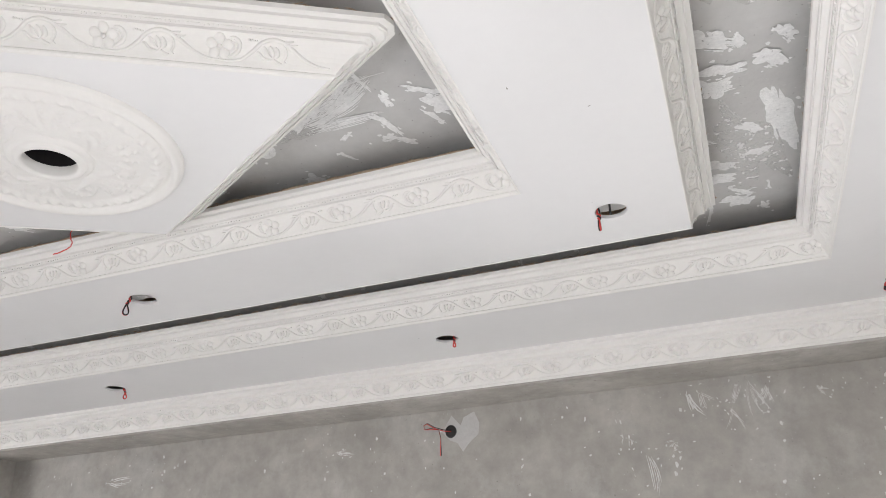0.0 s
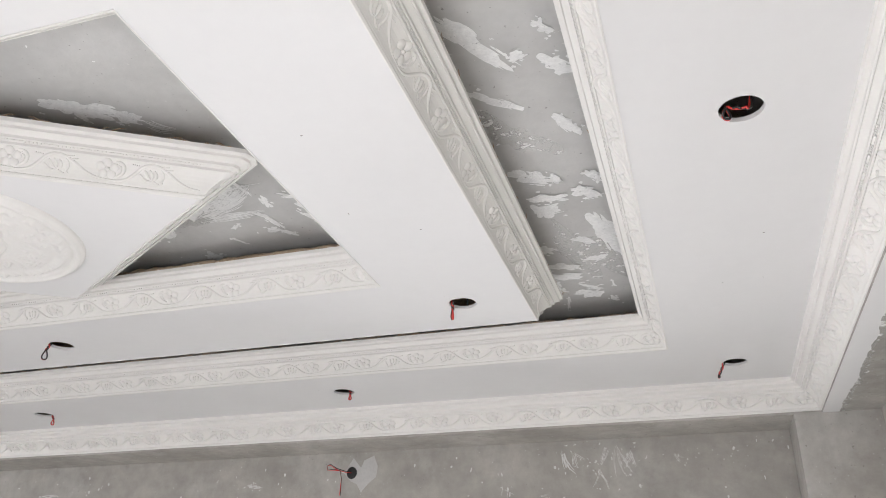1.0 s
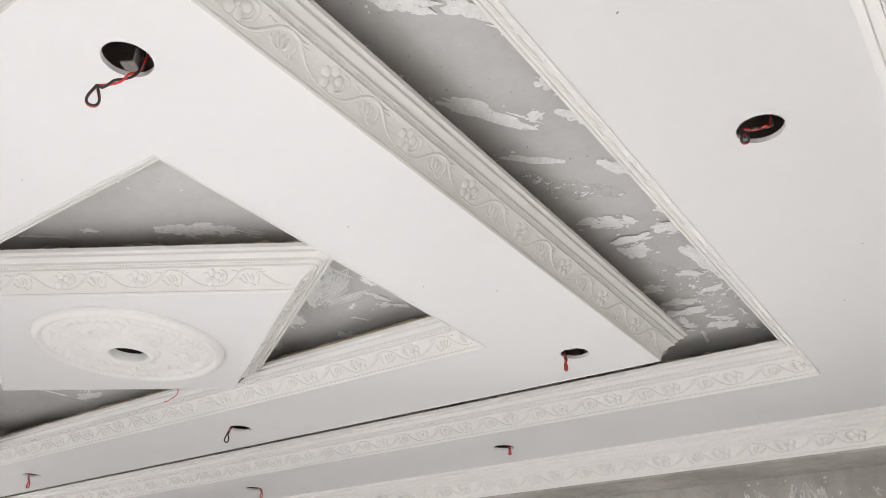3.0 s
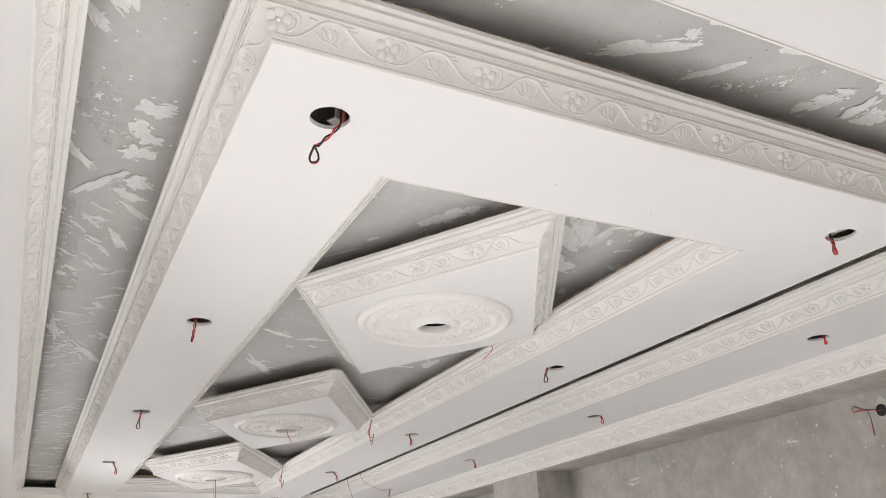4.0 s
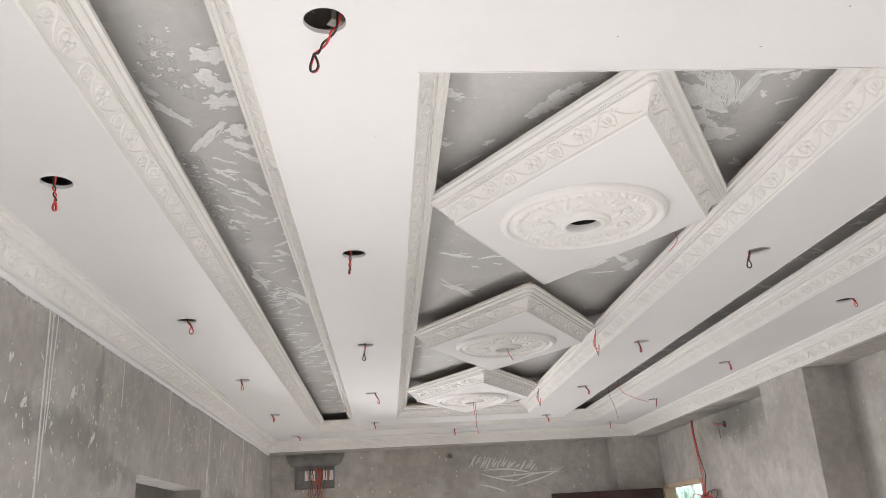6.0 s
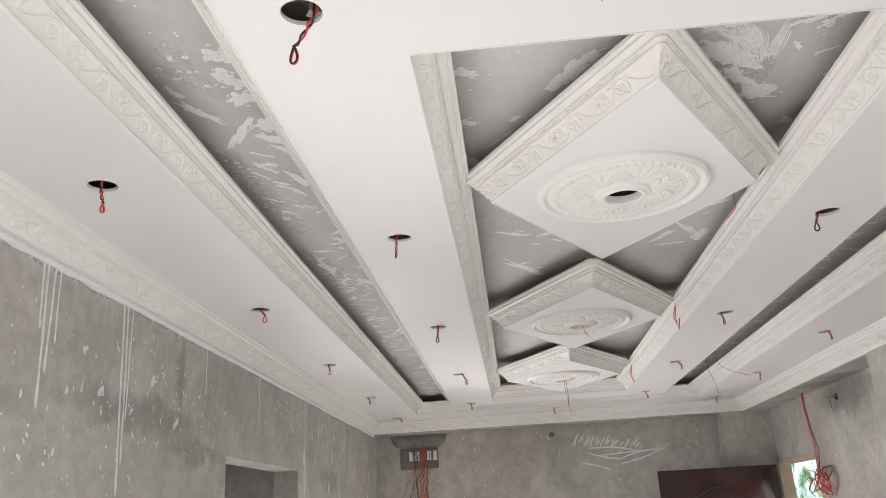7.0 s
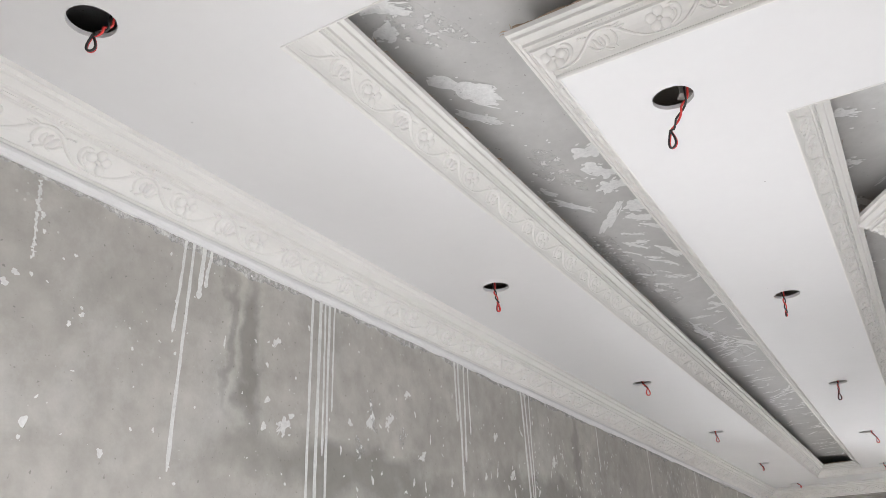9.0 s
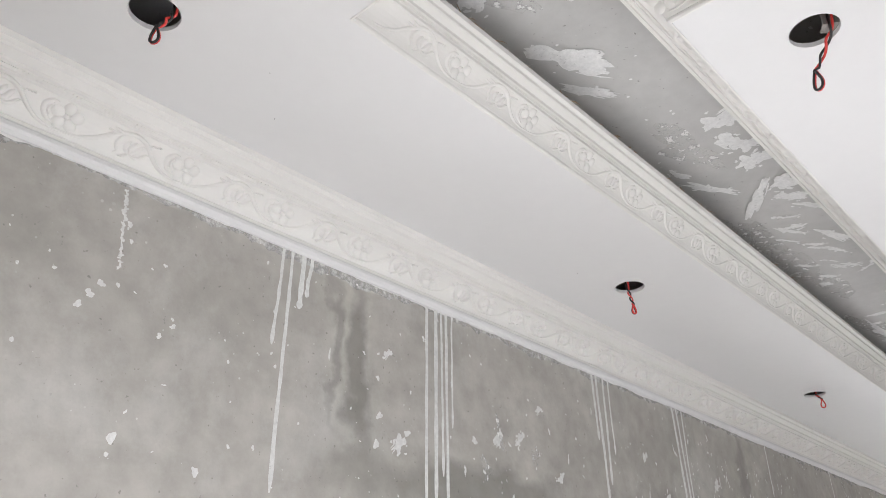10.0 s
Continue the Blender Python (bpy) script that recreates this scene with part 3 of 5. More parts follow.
def medallion(parent):
    """A ceiling rose: a smooth outer ring, a ribbed wreath, acanthus fronds in the field, and a stepped collar round the fan hole."""
    flat = [(0.068, 0.034), (0.071, 0.040), (0.080, 0.043), (0.088, 0.040), (0.091, 0.031), (0.099, 0.032), (0.105, 0.029), (0.109, 0.020), (0.13, 0.021), (0.2, 0.020), (0.245, 0.015), (0.252, 0.017), (0.268, 0.020), (0.284, 0.013), (0.290, 0.009),
            (0.300, 0.009), (0.304, 0.021), (0.312, 0.027), (0.321, 0.025), (0.326, 0.017), (0.332, 0.014), (0.335, 0.0)]
    radii = np.array([0.068, 0.0695, 0.072, 0.077, 0.083, 0.088, 0.0905, 0.094, 0.099, 0.103, 0.106, 0.109] + [0.109 + 0.0045 * k for k in range(1, 41)] + [0.293, 0.298, 0.301, 0.303, 0.306, 0.310, 0.315, 0.320, 0.3235, 0.326, 0.330, 0.333, 0.335])
    seg = 260
    turn = np.arange(seg) * 2 * math.pi / seg
    R, A = np.meshgrid(radii, turn, indexing="ij")
    X, Y = R * np.cos(A), R * np.sin(A)
    H = np.interp(R, [f[0] for f in flat], [f[1] for f in flat])
    leaf = np.zeros_like(H)
    draw = random.Random(11)
    for c in range(6):
        a0 = c * math.pi / 3 + 0.26
        for side, long, bow in ((-1.0, 0.085, 1.5), (-0.62, 0.115, 1.0), (-0.25, 0.135, 0.5), (0.08, 0.140, -0.2), (0.40, 0.125, -0.7), (0.75, 0.10, -1.2), (1.05, 0.07, -1.7)):
            px, py, way = 0.118 * math.cos(a0 + 0.13 * side), 0.118 * math.sin(a0 + 0.13 * side), a0 + 0.75 * side + draw.uniform(-0.08, 0.08)
            for k in range(9):
                f = k / 8
                wide = 0.0088 * (0.55 + 0.8 * math.sin(math.pi * min(1, f + 0.15))) * (1.0 if f < 0.9 else 0.75)
                d2 = (X - px) ** 2 + (Y - py) ** 2
                leaf = np.maximum(leaf, (0.008 + 0.009 * f) * np.clip(1 - d2 / wide ** 2, 0, 1) ** 0.6)
                px, py = px + long / 8 * math.cos(way), py + long / 8 * math.sin(way)
                way -= bow * 0.09
        # a rolled scroll between two leaves
        for k in range(12):
            f = k / 11
            ang, rad = a0 + 0.52 + 0.17 * math.cos(5.0 * f) * (1 - 0.6 * f), 0.175 + 0.036 * math.sin(5.0 * f) * (1 - 0.6 * f)
            d2 = (X - rad * math.cos(ang)) ** 2 + (Y - rad * math.sin(ang)) ** 2
            leaf = np.maximum(leaf, 0.012 * np.clip(1 - d2 / 0.0075 ** 2, 0, 1) ** 0.6)
    H += 0.6 * leaf * np.clip((0.262 - R) / 0.01, 0, 1)
    # ribbed wreath with a scalloped rim
    wreath = np.exp(-((R - 0.268 - 0.004 * np.sin(26 * A)) / 0.0125) ** 2)
    H += wreath * (0.004 + 0.0045 * np.sin(52 * A + 90 * (R - 0.26)) + 0.002 * np.sin(13 * A + 1.0))
    bm = bmesh.new()
    rings = [[bm.verts.new((0.069 * math.cos(t), 0.069 * math.sin(t), -0.006)) for t in turn]]
    for i in range(len(radii)):
        rings.append([bm.verts.new((X[i, k], Y[i, k], -H[i, k])) for k in range(seg)])
    for a, b in zip(rings, rings[1:]):
        for k in range(seg):
            j = (k + 1) % seg
            bm.faces.new((a[k], b[k], b[j], a[j]))
    bmesh.ops.recalc_face_normals(bm, faces=bm.faces)
    return part("medallion", bm, CAST, parent, "round cast gypsum ceiling rose with leaves", smooth=True)


def diamond_panel(x, y):
    root = tagged(new("ceiling_panel"), "white gypsum diamond panel with a ceiling rose and vine moulding", "ceiling panel", group="diamond panels")
    loop = [(PANEL_A, 0), (0, PANEL_B), (-PANEL_A, 0), (0, -PANEL_B)]
    bm = bmesh.new()
    plate_with_hole(bm, loop, 0, BOARD, (0.045, -0.01), 0.078, 48)
    bmesh.ops.recalc_face_normals(bm, faces=bm.faces)
    raw_top(part("board", bm, GYPSUM, root))
    for i in range(4):
        moulding(loop, i, 1, 0, root, 1.0, "", 1.0, True)
    edge = Vector((-PANEL_A, PANEL_B)).normalized()
    for side in (1, -1):
        bm = bmesh.new()
        rows = []
        for u, v in PROFILE[:-3]:
            tip = side * offset(loop, u)[0]
            d = max(0.0, u - 0.03) * TIP_CUT
            a = tip + side * d * edge
            b = Vector((a.x, -a.y))
            m = (a + b) / 2 + Vector((side * 0.35 * abs(a.y), 0))
            rows.append([bm.verts.new((c.x, c.y, v)) for c in (a, m, b)])
        for q, r in zip(rows, rows[1:]):
            for k in (0, 1):
                bm.faces.new((q[k], q[k + 1], r[k + 1], r[k]))
        part("tip", bm, CAST, root, smooth=False)
    medallion(root).location = (0.045, -0.01, 0)
    # matte black cup, added only so that the hole looks dark
    bm = bmesh.new()
    rings = []
    for r, h in ((0.088, BOARD), (0.088, 0.075), (0.082, 0.075), (0.082, BOARD), (0.0765, BOARD), (0.0765, 0.001), (0.071, -0.005)):
        rings.append([bm.verts.new((0.045 + r * math.cos(a), -0.01 + r * math.sin(a), h)) for a in (2 * math.pi * k / 24 for k in range(24))])
    for a, b in zip(rings, rings[1:]):
        for k in range(24):
            bm.faces.new((a[k], a[(k + 1) % 24], b[(k + 1) % 24], b[k]))
    bm.faces.new(rings[1])
    part("dark_cup", bm, VOID_BLACK, root, "matte black cup added above the rose to darken its hole")
    bm = bmesh.new()
    for hx in (-0.4, 0.4):
        tube(bm, [(hx, 0, BOARD), (hx, 0, SLAB_Z - Z)], 0.004)
    part("hanger", bm, STEEL, root)
    root.location = (x, y, Z)
    return root


first = diamond_panel(-1.587, 1.408)
for x in (-3.85, -6.1):
    copy_thing(first, pose(x, 1.408, Z))

# ---- wires ----
rng = random.Random(5)


def wire_loop(x, y, z, drop, lean, turn, loop_r=0.016, both=True):
    """A twisted red and black pair that hangs through a lamp hole and ends in a loop."""
    root = tagged(new("wire_pair"), "twisted red and black wire loop hanging from a lamp hole", "wire", group="lamp wires")
    c, s = math.cos(turn), math.sin(turn)
    n = 26
    for strand, mat, name in ((0, RED, "red_wire"), (1, BLACK, "black_wire")):
        pts = []
        for k in range(n):
            f = k / (n - 1)
            a = 11 * f + strand * math.pi
            r = 0.0042 if f > 0.1 else 0.007
            bx = lean * f ** 1.4
            zz = 0.09 * (1 - min(1, f * 4)) - drop * max(0, (f - 0.15) / 0.85)
            pts.append((c * bx + r * math.cos(a), s * bx + r * math.sin(a), zz))
        cx, cz = lean * 1.08, -drop
        for k in range(17):
            a = math.pi * (0.5 + strand * 0.0) + (1 if strand == 0 else -1) * 2 * math.pi * k / 17 * 0.95
            q = (cx + loop_r * 0.85 * math.cos(a) * (0.55 - 0.45 * math.sin(a)), cz - 1.25 * loop_r + 1.25 * loop_r * math.sin(a))
            pts.append((c * q[0] - s * 0.003 * strand, s * q[0] + c * 0.003 * strand, q[1]))
        bm = bmesh.new()
        tube(bm, pts, 0.0029)
        part(name, bm, mat, root, smooth=True)
    root.location = (x, y, z)
    return root


# start offset (x, y), drop, lean, turn in degrees, loop radius
HANG = {
    (-0.23, 0.466): (0.0, 0.040, 0.072, 0.070, -118, 0.020), (-1.105, -0.485): (0.0, -0.01, 0.062, 0.018, 160, 0.014), (0.735, -0.485): (-0.03, 0.03, 0.030, 0.035, -60, 0.017),
    (0.728, 1.392): (0.03, 0.01, -0.002, 0.062, 195, 0.014), (-0.226, 2.350): (-0.04, 0.0, 0.022, 0.006, 90, 0.015), (0.727, 3.307): (-0.045, 0.0, 0.055, 0.028, 190, 0.006),
    (-1.13, 3.307): (0.035, 0.0, 0.02, 0.0, 0, 0.010), (-2.025, 2.350): (-0.03, -0.03, 0.03, 0.012, 230, 0.018), (-1.907, 0.466): (0.0, -0.015, 0.075, 0.012, 200, 0.006),
    (-2.98, 3.307): (0.03, 0.03, 0.02, 0.01, 60, 0.013), (-2.925, -0.485): (0.0, 0.0, 0.03, 0.025, 110, 0.018), (-3.675, 0.466): (0.0, 0.0, 0.06, 0.008, 250, 0.018),
}
for x, y in S_HOLES + N_HOLES + E_HOLES + W_HOLES + MS_HOLES + MN_HOLES:
    t = rng.uniform(0, 6.28)
    h = HANG.get((x, y), (0.034 * math.cos(t), 0.034 * math.sin(t), rng.uniform(0.03, 0.06), rng.uniform(0.0, 0.04), rng.uniform(0, 360), rng.uniform(0.010, 0.017)))
    wire_loop(x + h[0], y + h[1], Z + 0.004, h[2], h[3], radians(h[4]), h[5])


def strand(name, pts, mat, r=0.002, label="", wobble=0.006):
    """A loose wire through a few points."""
    bm = bmesh.new()
    fine = []
    pts = [Vector(q) for q in pts]
    for i, (a, b) in enumerate(zip(pts, pts[1:])):
        p0, p3 = pts[max(i - 1, 0)], pts[min(i + 2, len(pts) - 1)]
        for k in range(8):
            f = k / 8
            fine.append(0.5 * (2 * a + (b - p0) * f + (2 * p0 - 5 * a + 4 * b - p3) * f * f + (3 * a - p0 - 3 * b + p3) * f ** 3) + Vector((rng.uniform(-1, 1), rng.uniform(-1, 1), 0)) * wobble * 0.3)
    fine.append(pts[-1])
    tube(bm, fine, r, 5)
    return tagged(link(name, bm, mat, True), label or "thin loose electric wire hanging from the ceiling gap", "wire", group="loose wires")


for x, y in ((-3.9, 2.035), (-6.16, 2.04)):
    for k in range(3):
        strand("loose_wire", [(x + 0.03, y - 0.05, 3.06), (x + 0.015 * k, y + 0.005, 2.99), (x + 0.01 * k - 0.01, y - 0.01 * k, 2.88), (x + 0.012 * k, y + 0.01, 2.80 + 0.02 * k), (x + 0.02 + 0.005 * k, y + 0.015, 2.87)], RED if k else BLACK)
strand("loose_wire", [(-6.1, 1.41, 2.9), (-6.09, 1.41, 2.76), (-6.11, 1.43, 2.64), (-6.1, 1.44, 2.56)], RED)
strand("loose_wire", [(-6.1, 1.42, 2.9), (-6.1, 1.43, 2.72), (-6.08, 1.42, 2.62)], BLACK)
strand("loose_wire", [(-3.83, 1.41, 2.86), (-3.83, 1.42, 2.82), (-3.82, 1.44, 2.775)], RED)
strand("loose_wire", [(-2.02, 1.99, 3.09), (-2.04, 1.97, 3.0), (-2.025, 1.965, 2.94), (-2.06, 1.93, 2.90)], RED)
strand("loose_wire", [(-6.4, 2.80, 3.05), (-6.5, 2.82, 2.94), (-6.48, 2.86, 2.80), (-6.56, 2.9, 2.70)], BLACK)
strand("loose_wire", [(-6.1, 2.80, 3.05), (-6.2, 2.86, 2.92), (-6.18, 2.98, 2.84), (-6.2, 3.12, 2.80)], RED)

# ---- frayed jute fibres along the upper edges of the mouldings ----
def fibres(name, loop, sign, count, flare=1.0):
    verts, faces, brown = [], [], []
    top = [Vector((p.x, p.y, 0)) for p in offset(loop, sign * 0.1055, flare)]
    n = len(top)
    total = sum((top[(i + 1) % n] - top[i]).length for i in range(n))
    for i in range(n):
        a, b = top[i], top[(i + 1) % n]
        d = (b - a).normalized()
        out = sign * Vector((d.y, -d.x, 0))
        for _ in range(int(count * (b - a).length / total)):
            p = a + (b - a) * rng.random() + Vector((0, 0, Z + 0.118))
            l = rng.uniform(0.004, 0.016)
            tip = p + out * l * rng.uniform(0.3, 1) + d * l * rng.uniform(-0.8, 0.8) + Vector((0, 0, l * rng.uniform(-0.1, 0.9)))
            w = 0.0007
            o = len(verts)
            verts += [tuple(p - d * w), tuple(p + d * w), tuple(p + Vector((0, 0, w * 1.5))), tuple(tip)]
            faces += [(o, o + 1, o + 3), (o + 1, o + 2, o + 3), (o + 2, o, o + 3)]
        # brown coir that lies on the raw upper edge
        for _ in range(int(count * 1.6 * (b - a).length / total)):
            p = a + (b - a) * rng.random() + out * rng.uniform(-0.018, -0.001) + Vector((0, 0, Z + 0.119))
            l, w = rng.uniform(0.015, 0.05), rng.uniform(0.0008, 0.0018)
            way = (d * rng.choice((-1, 1)) + out * rng.uniform(-0.35, 0.3) + Vector((0, 0, rng.uniform(0.05, 0.4)))).normalized()
            o = len(verts)
            for q in (p, p + way * l * 0.6 + Vector((0, 0, 0.004))):
                verts += [tuple(q - out * w), tuple(q + out * w), tuple(q + Vector((0, 0, w * 2)))]
            verts.append(tuple(p + way * l))
            faces += [(o, o + 1, o + 4, o + 3), (o + 1, o + 2, o + 5, o + 4), (o + 2, o, o + 3, o + 5), (o + 3, o + 4, o + 6), (o + 4, o + 5, o + 6), (o + 5, o + 3, o + 6)]
            brown += range(len(faces) - 6, len(faces))
    me = bpy.data.meshes.new(name)
    me.from_pydata(verts, [], faces)
    me.materials.append(CAST)
    me.materials.append(COIR)
    for k in brown:
        me.polygons[k].material_index = 1
    return tagged(new(name, me), "frayed pale jute fibres on the edge of the gypsum moulding", "fibres", kind="stuff")


fibres("jute_fibres", rect(OUT), -1, 1500, FLARE_OUT)
fibres("jute_fibres", rect(MID), 1, 1300, FLARE_MID)
fibres("jute_fibres", rect(INN), -1, 1000, FLARE_INN)
for x in (-1.587, -3.85, -6.1):
    fibres("jute_fibres", [(x + PANEL_A, 1.408), (x, 1.408 + PANEL_B), (x - PANEL_A, 1.408), (x, 1.408 - PANEL_B)], 1, 220)

# ---- putty smears and paint runs ----
class Paint:
    """Thin dabs of putty on a flat surface, given by two axes and a normal."""

    def __init__(self, origin, e1, e2):
        self.o, self.e1, self.e2 = Vector(origin), Vector(e1), Vector(e2)
        self.n = self.e1.cross(self.e2)
        self.verts, self.faces, self.lift = [], [], 0

    def put(self, q):
        self.verts.append(tuple(self.o + self.e1 * q[0] + self.e2 * q[1] + self.n * (0.0012 + 0.00002 * (self.lift % 149))))

    def smear(self, a, b, width, strands=6, thin=1.0):
        """A dry brush stroke from a to b."""
        a, b = Vector(a), Vector(b)
        d = b - a
        l = d.length
        d /= l
        s = Vector((-d.y, d.x))
        bend = rng.uniform(-0.12, 0.12) * l
        for j in range(strands):
            t = (j + 0.5) / strands - 0.5
            f0 = rng.uniform(0, 0.22) + 0.9 * t * t * 0.6
            f1 = 1 - rng.uniform(0, 0.22) - 0.9 * t * t * 0.6
            w = width / strands * rng.uniform(1.3, 2.3) * thin
            m = 9
            o = len(self.verts)
            self.lift += 1
            for k in range(m):
                f = f0 + (f1 - f0) * k / (m - 1)
                c = a + d * l * f + s * (t * width * (0.75 + 0.3 * math.sin(3 * f + j)) + bend * 4 * f * (1 - f) + rng.uniform(-0.12, 0.12) * w)
                h = w * 0.5 * (0.25 + 0.75 * math.sin(math.pi * (k + 0.35) / (m - 0.3))) * rng.uniform(0.7, 1.2)
                self.put(c + s * h)
                self.put(c - s * h)
            for k in range(m - 1):
                p = o + 2 * k
                self.faces.append((p, p + 1, p + 3, p + 2))

    def blob(self, c, rx, ry, turn=0.0, n=16, rough=0.3):
        o = len(self.verts)
        self.lift += 1
        ph = [rng.uniform(0, 6.28) for _ in range(3)]
        for k in range(n):
            a = 2 * math.pi * k / n
            q = 1 + rough * (0.5 * math.sin(2 * a + ph[0]) + 0.35 * math.sin(3 * a + ph[1]) + 0.3 * math.sin(5 * a + ph[2])) + rng.uniform(-0.5, 0.5) * rough * 0.4
            x, y = rx * q * math.cos(a), ry * q * math.sin(a)
            self.put(Vector(c) + Vector((x * math.cos(turn) - y * math.sin(turn), x * math.sin(turn) + y * math.cos(turn))))
        self.faces.append(tuple(range(o, o + n)))

    def dab(self, a, b, width):
        """A thick dab of putty drawn from a to b: a ragged body, a frayed far end and crumbs beside it."""
        a, b = Vector(a), Vector(b)
        d = b - a
        l = max(d.length, 0.01)
        d /= l
        s = Vector((-d.y, d.x))
        turn = math.atan2(d.y, d.x)
        for f, q, r in ((0.32, 0.34, 0.46), (0.62, 0.36, 0.42), (0.5, 0.5, 0.26)):
            self.blob(a + d * l * (f + rng.uniform(-0.06, 0.06)) + s * width * rng.uniform(-0.14, 0.14), l * q * rng.uniform(0.85, 1.1), width * r, turn + rng.uniform(-0.12, 0.12), 30, 0.62)
        for k in range(5):
            t = (k - 2) * 0.2
            c = a + d * l * rng.uniform(0.62, 0.95) + s * width * t
            self.blob(c, l * rng.uniform(0.10, 0.24), width * rng.uniform(0.05, 0.11), turn + rng.uniform(-0.1, 0.1), 12, 0.6)
        for _ in range(6):
            c = a + d * l * rng.uniform(-0.15, 1.2) + s * width * rng.uniform(-0.9, 0.9)
            q = rng.uniform(0.002, 0.006)
            self.blob(c, q * 1.5, q, turn, 9, 0.5)

    def drip(self, a, b, w):
        """A run of paint that ends in a bead."""
        o = len(self.verts)
        self.lift += 1
        a, b = Vector(a), Vector(b)
        m = 22
        drift = 0.0
        for k in range(m):
            f = k / (m - 1)
            drift += rng.uniform(-0.0012, 0.0012)
            c = a + (b - a) * f + Vector((drift, 0))
            h = w * 0.5 * (rng.uniform(0.8, 1.15) if k < m - 3 else (1.3, 1.2, 0.4)[k - m + 3])
            self.put(c + Vector((h, 0)))
            self.put(c - Vector((h, 0)))
        for k in range(m - 1):
            p = o + 2 * k
            self.faces.append((p, p + 1, p + 3, p + 2))

    def ragged(self, a, b, depth, side, step=0.012, rough=1.0):
        """A band along a to b whose far edge is rough; side is the way it spreads."""
        a, b, side = Vector(a), Vector(b), Vector(side)
        m = int((b - a).length / step)
        o = len(self.verts)
        self.lift = 0
        seed = rng.uniform(0, 50)
        for k in range(m + 1):
            c = a + (b - a) * k / m
            q = k * step
            wave = sum(g * noise.noise(Vector((q * f, seed + f, 0.5))) for g, f in ((0.30, 2.1), (0.26, 7.0), (0.20, 23.0), (0.14, 70.0)))
            self.put(c)
            self.put(c + side * depth * max(0.1, 1 + rough * wave))
        for k in range(m):
            p = o + 2 * k
            self.faces.append((p, p + 1, p + 3, p + 2))

    def done(self, name, label, mat=None):
        me = bpy.data.meshes.new(name)
        me.from_pydata(self.verts, [], self.faces)
        me.materials.append(mat or SMEAR)
        return tagged(new(name, me), label, "putty", kind="stuff")


slab = Paint((0, 0, SLAB_Z), (1, 0, 0), (0, -1, 0))
S = lambda x, y: (x, -y)
# strokes given by their ends and width
EAST = ((0.06, 1.12, 0.19, 1.32, 0.053), (0.20, 1.30, 0.24, 1.31, 0.037), (0.29, 1.19, 0.32, 1.24, 0.026), (0.28, 1.33, 0.34, 1.39, 0.054), (0.06, 1.41, 0.19, 1.52, 0.032), (0.27, 1.58, 0.31, 1.67, 0.042), (0.07, 1.85, 0.18, 1.92, 0.063), (0.20, 1.88, 0.21, 1.94, 0.028), (0.25, 1.98, 0.32, 2.06, 0.058), (0.31, 1.89, 0.34, 1.95, 0.035), (0.11, 2.01, 0.22, 2.03, 0.047), (0.09, 2.11, 0.19, 2.10, 0.074), (0.29, 2.17, 0.35, 2.51, 0.071), (0.05, 2.38, 0.10, 2.43, 0.062), (0.20, 2.33, 0.26, 2.39, 0.041), (0.22, 2.52, 0.29, 2.51, 0.041), (0.05, 2.53, 0.17, 2.59, 0.055), (0.02, 2.64, 0.17, 2.67, 0.070), (0.13, 2.85, 0.23, 2.84, 0.084))
DRY0 = ((-1.10, 1.85, -0.70, 1.67, 0.030), (-1.09, 1.86, -0.76, 1.73, 0.025), (-1.05, 1.86, -0.79, 1.85, 0.028), (-0.97, 1.77, -0.74, 1.66, 0.029), (-0.88, 1.75, -0.79, 1.62, 0.019), (-1.05, 1.82, -0.89, 1.77, 0.047))
BLOB0 = ((-0.64, 1.82, -0.59, 1.90, 0.069), (-0.84, 1.97, -0.80, 1.97, 0.035), (-0.79, 1.99, -0.76, 2.03, 0.030), (-1.18, 2.09, -1.13, 2.13, 0.060))
PANEL7 = ((-1.07, 1.12, -0.93, 1.22, 0.069), (-0.93, 1.22, -0.86, 1.27, 0.050), (-0.89, 1.61, -1.04, 1.81, 0.082), (-1.05, 1.71, -1.18, 1.83, 0.045), (-1.22, 1.80, -1.24, 1.93, 0.092), (-0.90, 0.79, -0.93, 0.87, 0.040), (-1.25, 0.80, -1.28, 0.85, 0.042), (-1.57, 0.79, -1.68, 0.89, 0.051), (-1.45, 2.02, -1.51, 2.07, 0.031), (-2.34, 1.96, -2.28, 2.01, 0.085), (-2.90, 1.99, -2.72, 2.00, 0.062), (-0.78, 1.56, -0.81, 1.65, 0.027))
DRY7 = ((-0.99, 1.81, -0.79, 1.73, 0.030), (-0.98, 1.83, -0.78, 1.84, 0.022), (-0.78, 1.67, -0.97, 1.80, 0.048), (-0.86, 1.27, -0.79, 1.34, 0.037), (-0.90, 1.57, -0.94, 1.70, 0.037))
SOUTH7 = ((-0.69, 0.04, -0.66, 0.14, 0.073), (-0.75, 0.04, -0.84, 0.07, 0.059), (-0.82, 0.06, -0.86, 0.12, 0.066), (-0.96, 0.03, -0.92, 0.12, 0.075), (-0.83, -0.15, -0.90, -0.12, 0.026), (-0.93, -0.15, -1.09, -0.05, 0.028), (-1.27, -0.07, -1.09, 0.05, 0.044), (-1.10, 0.07, -1.18, 0.13, 0.084), (-1.22, 0.04, -1.28, 0.12, 0.053), (-1.32, 0.07, -1.42, 0.16, 0.036), (-1.46, -0.02, -1.48, 0.03, 0.033), (-1.56, 0.06, -1.72, 0.11, 0.040), (-2.38, 0.07, -2.46, 0.11, 0.035), (-3.08, 0.03, -3.37, 0.17, 0.046), (-2.69, -0.10, -3.00, -0.06, 0.038))
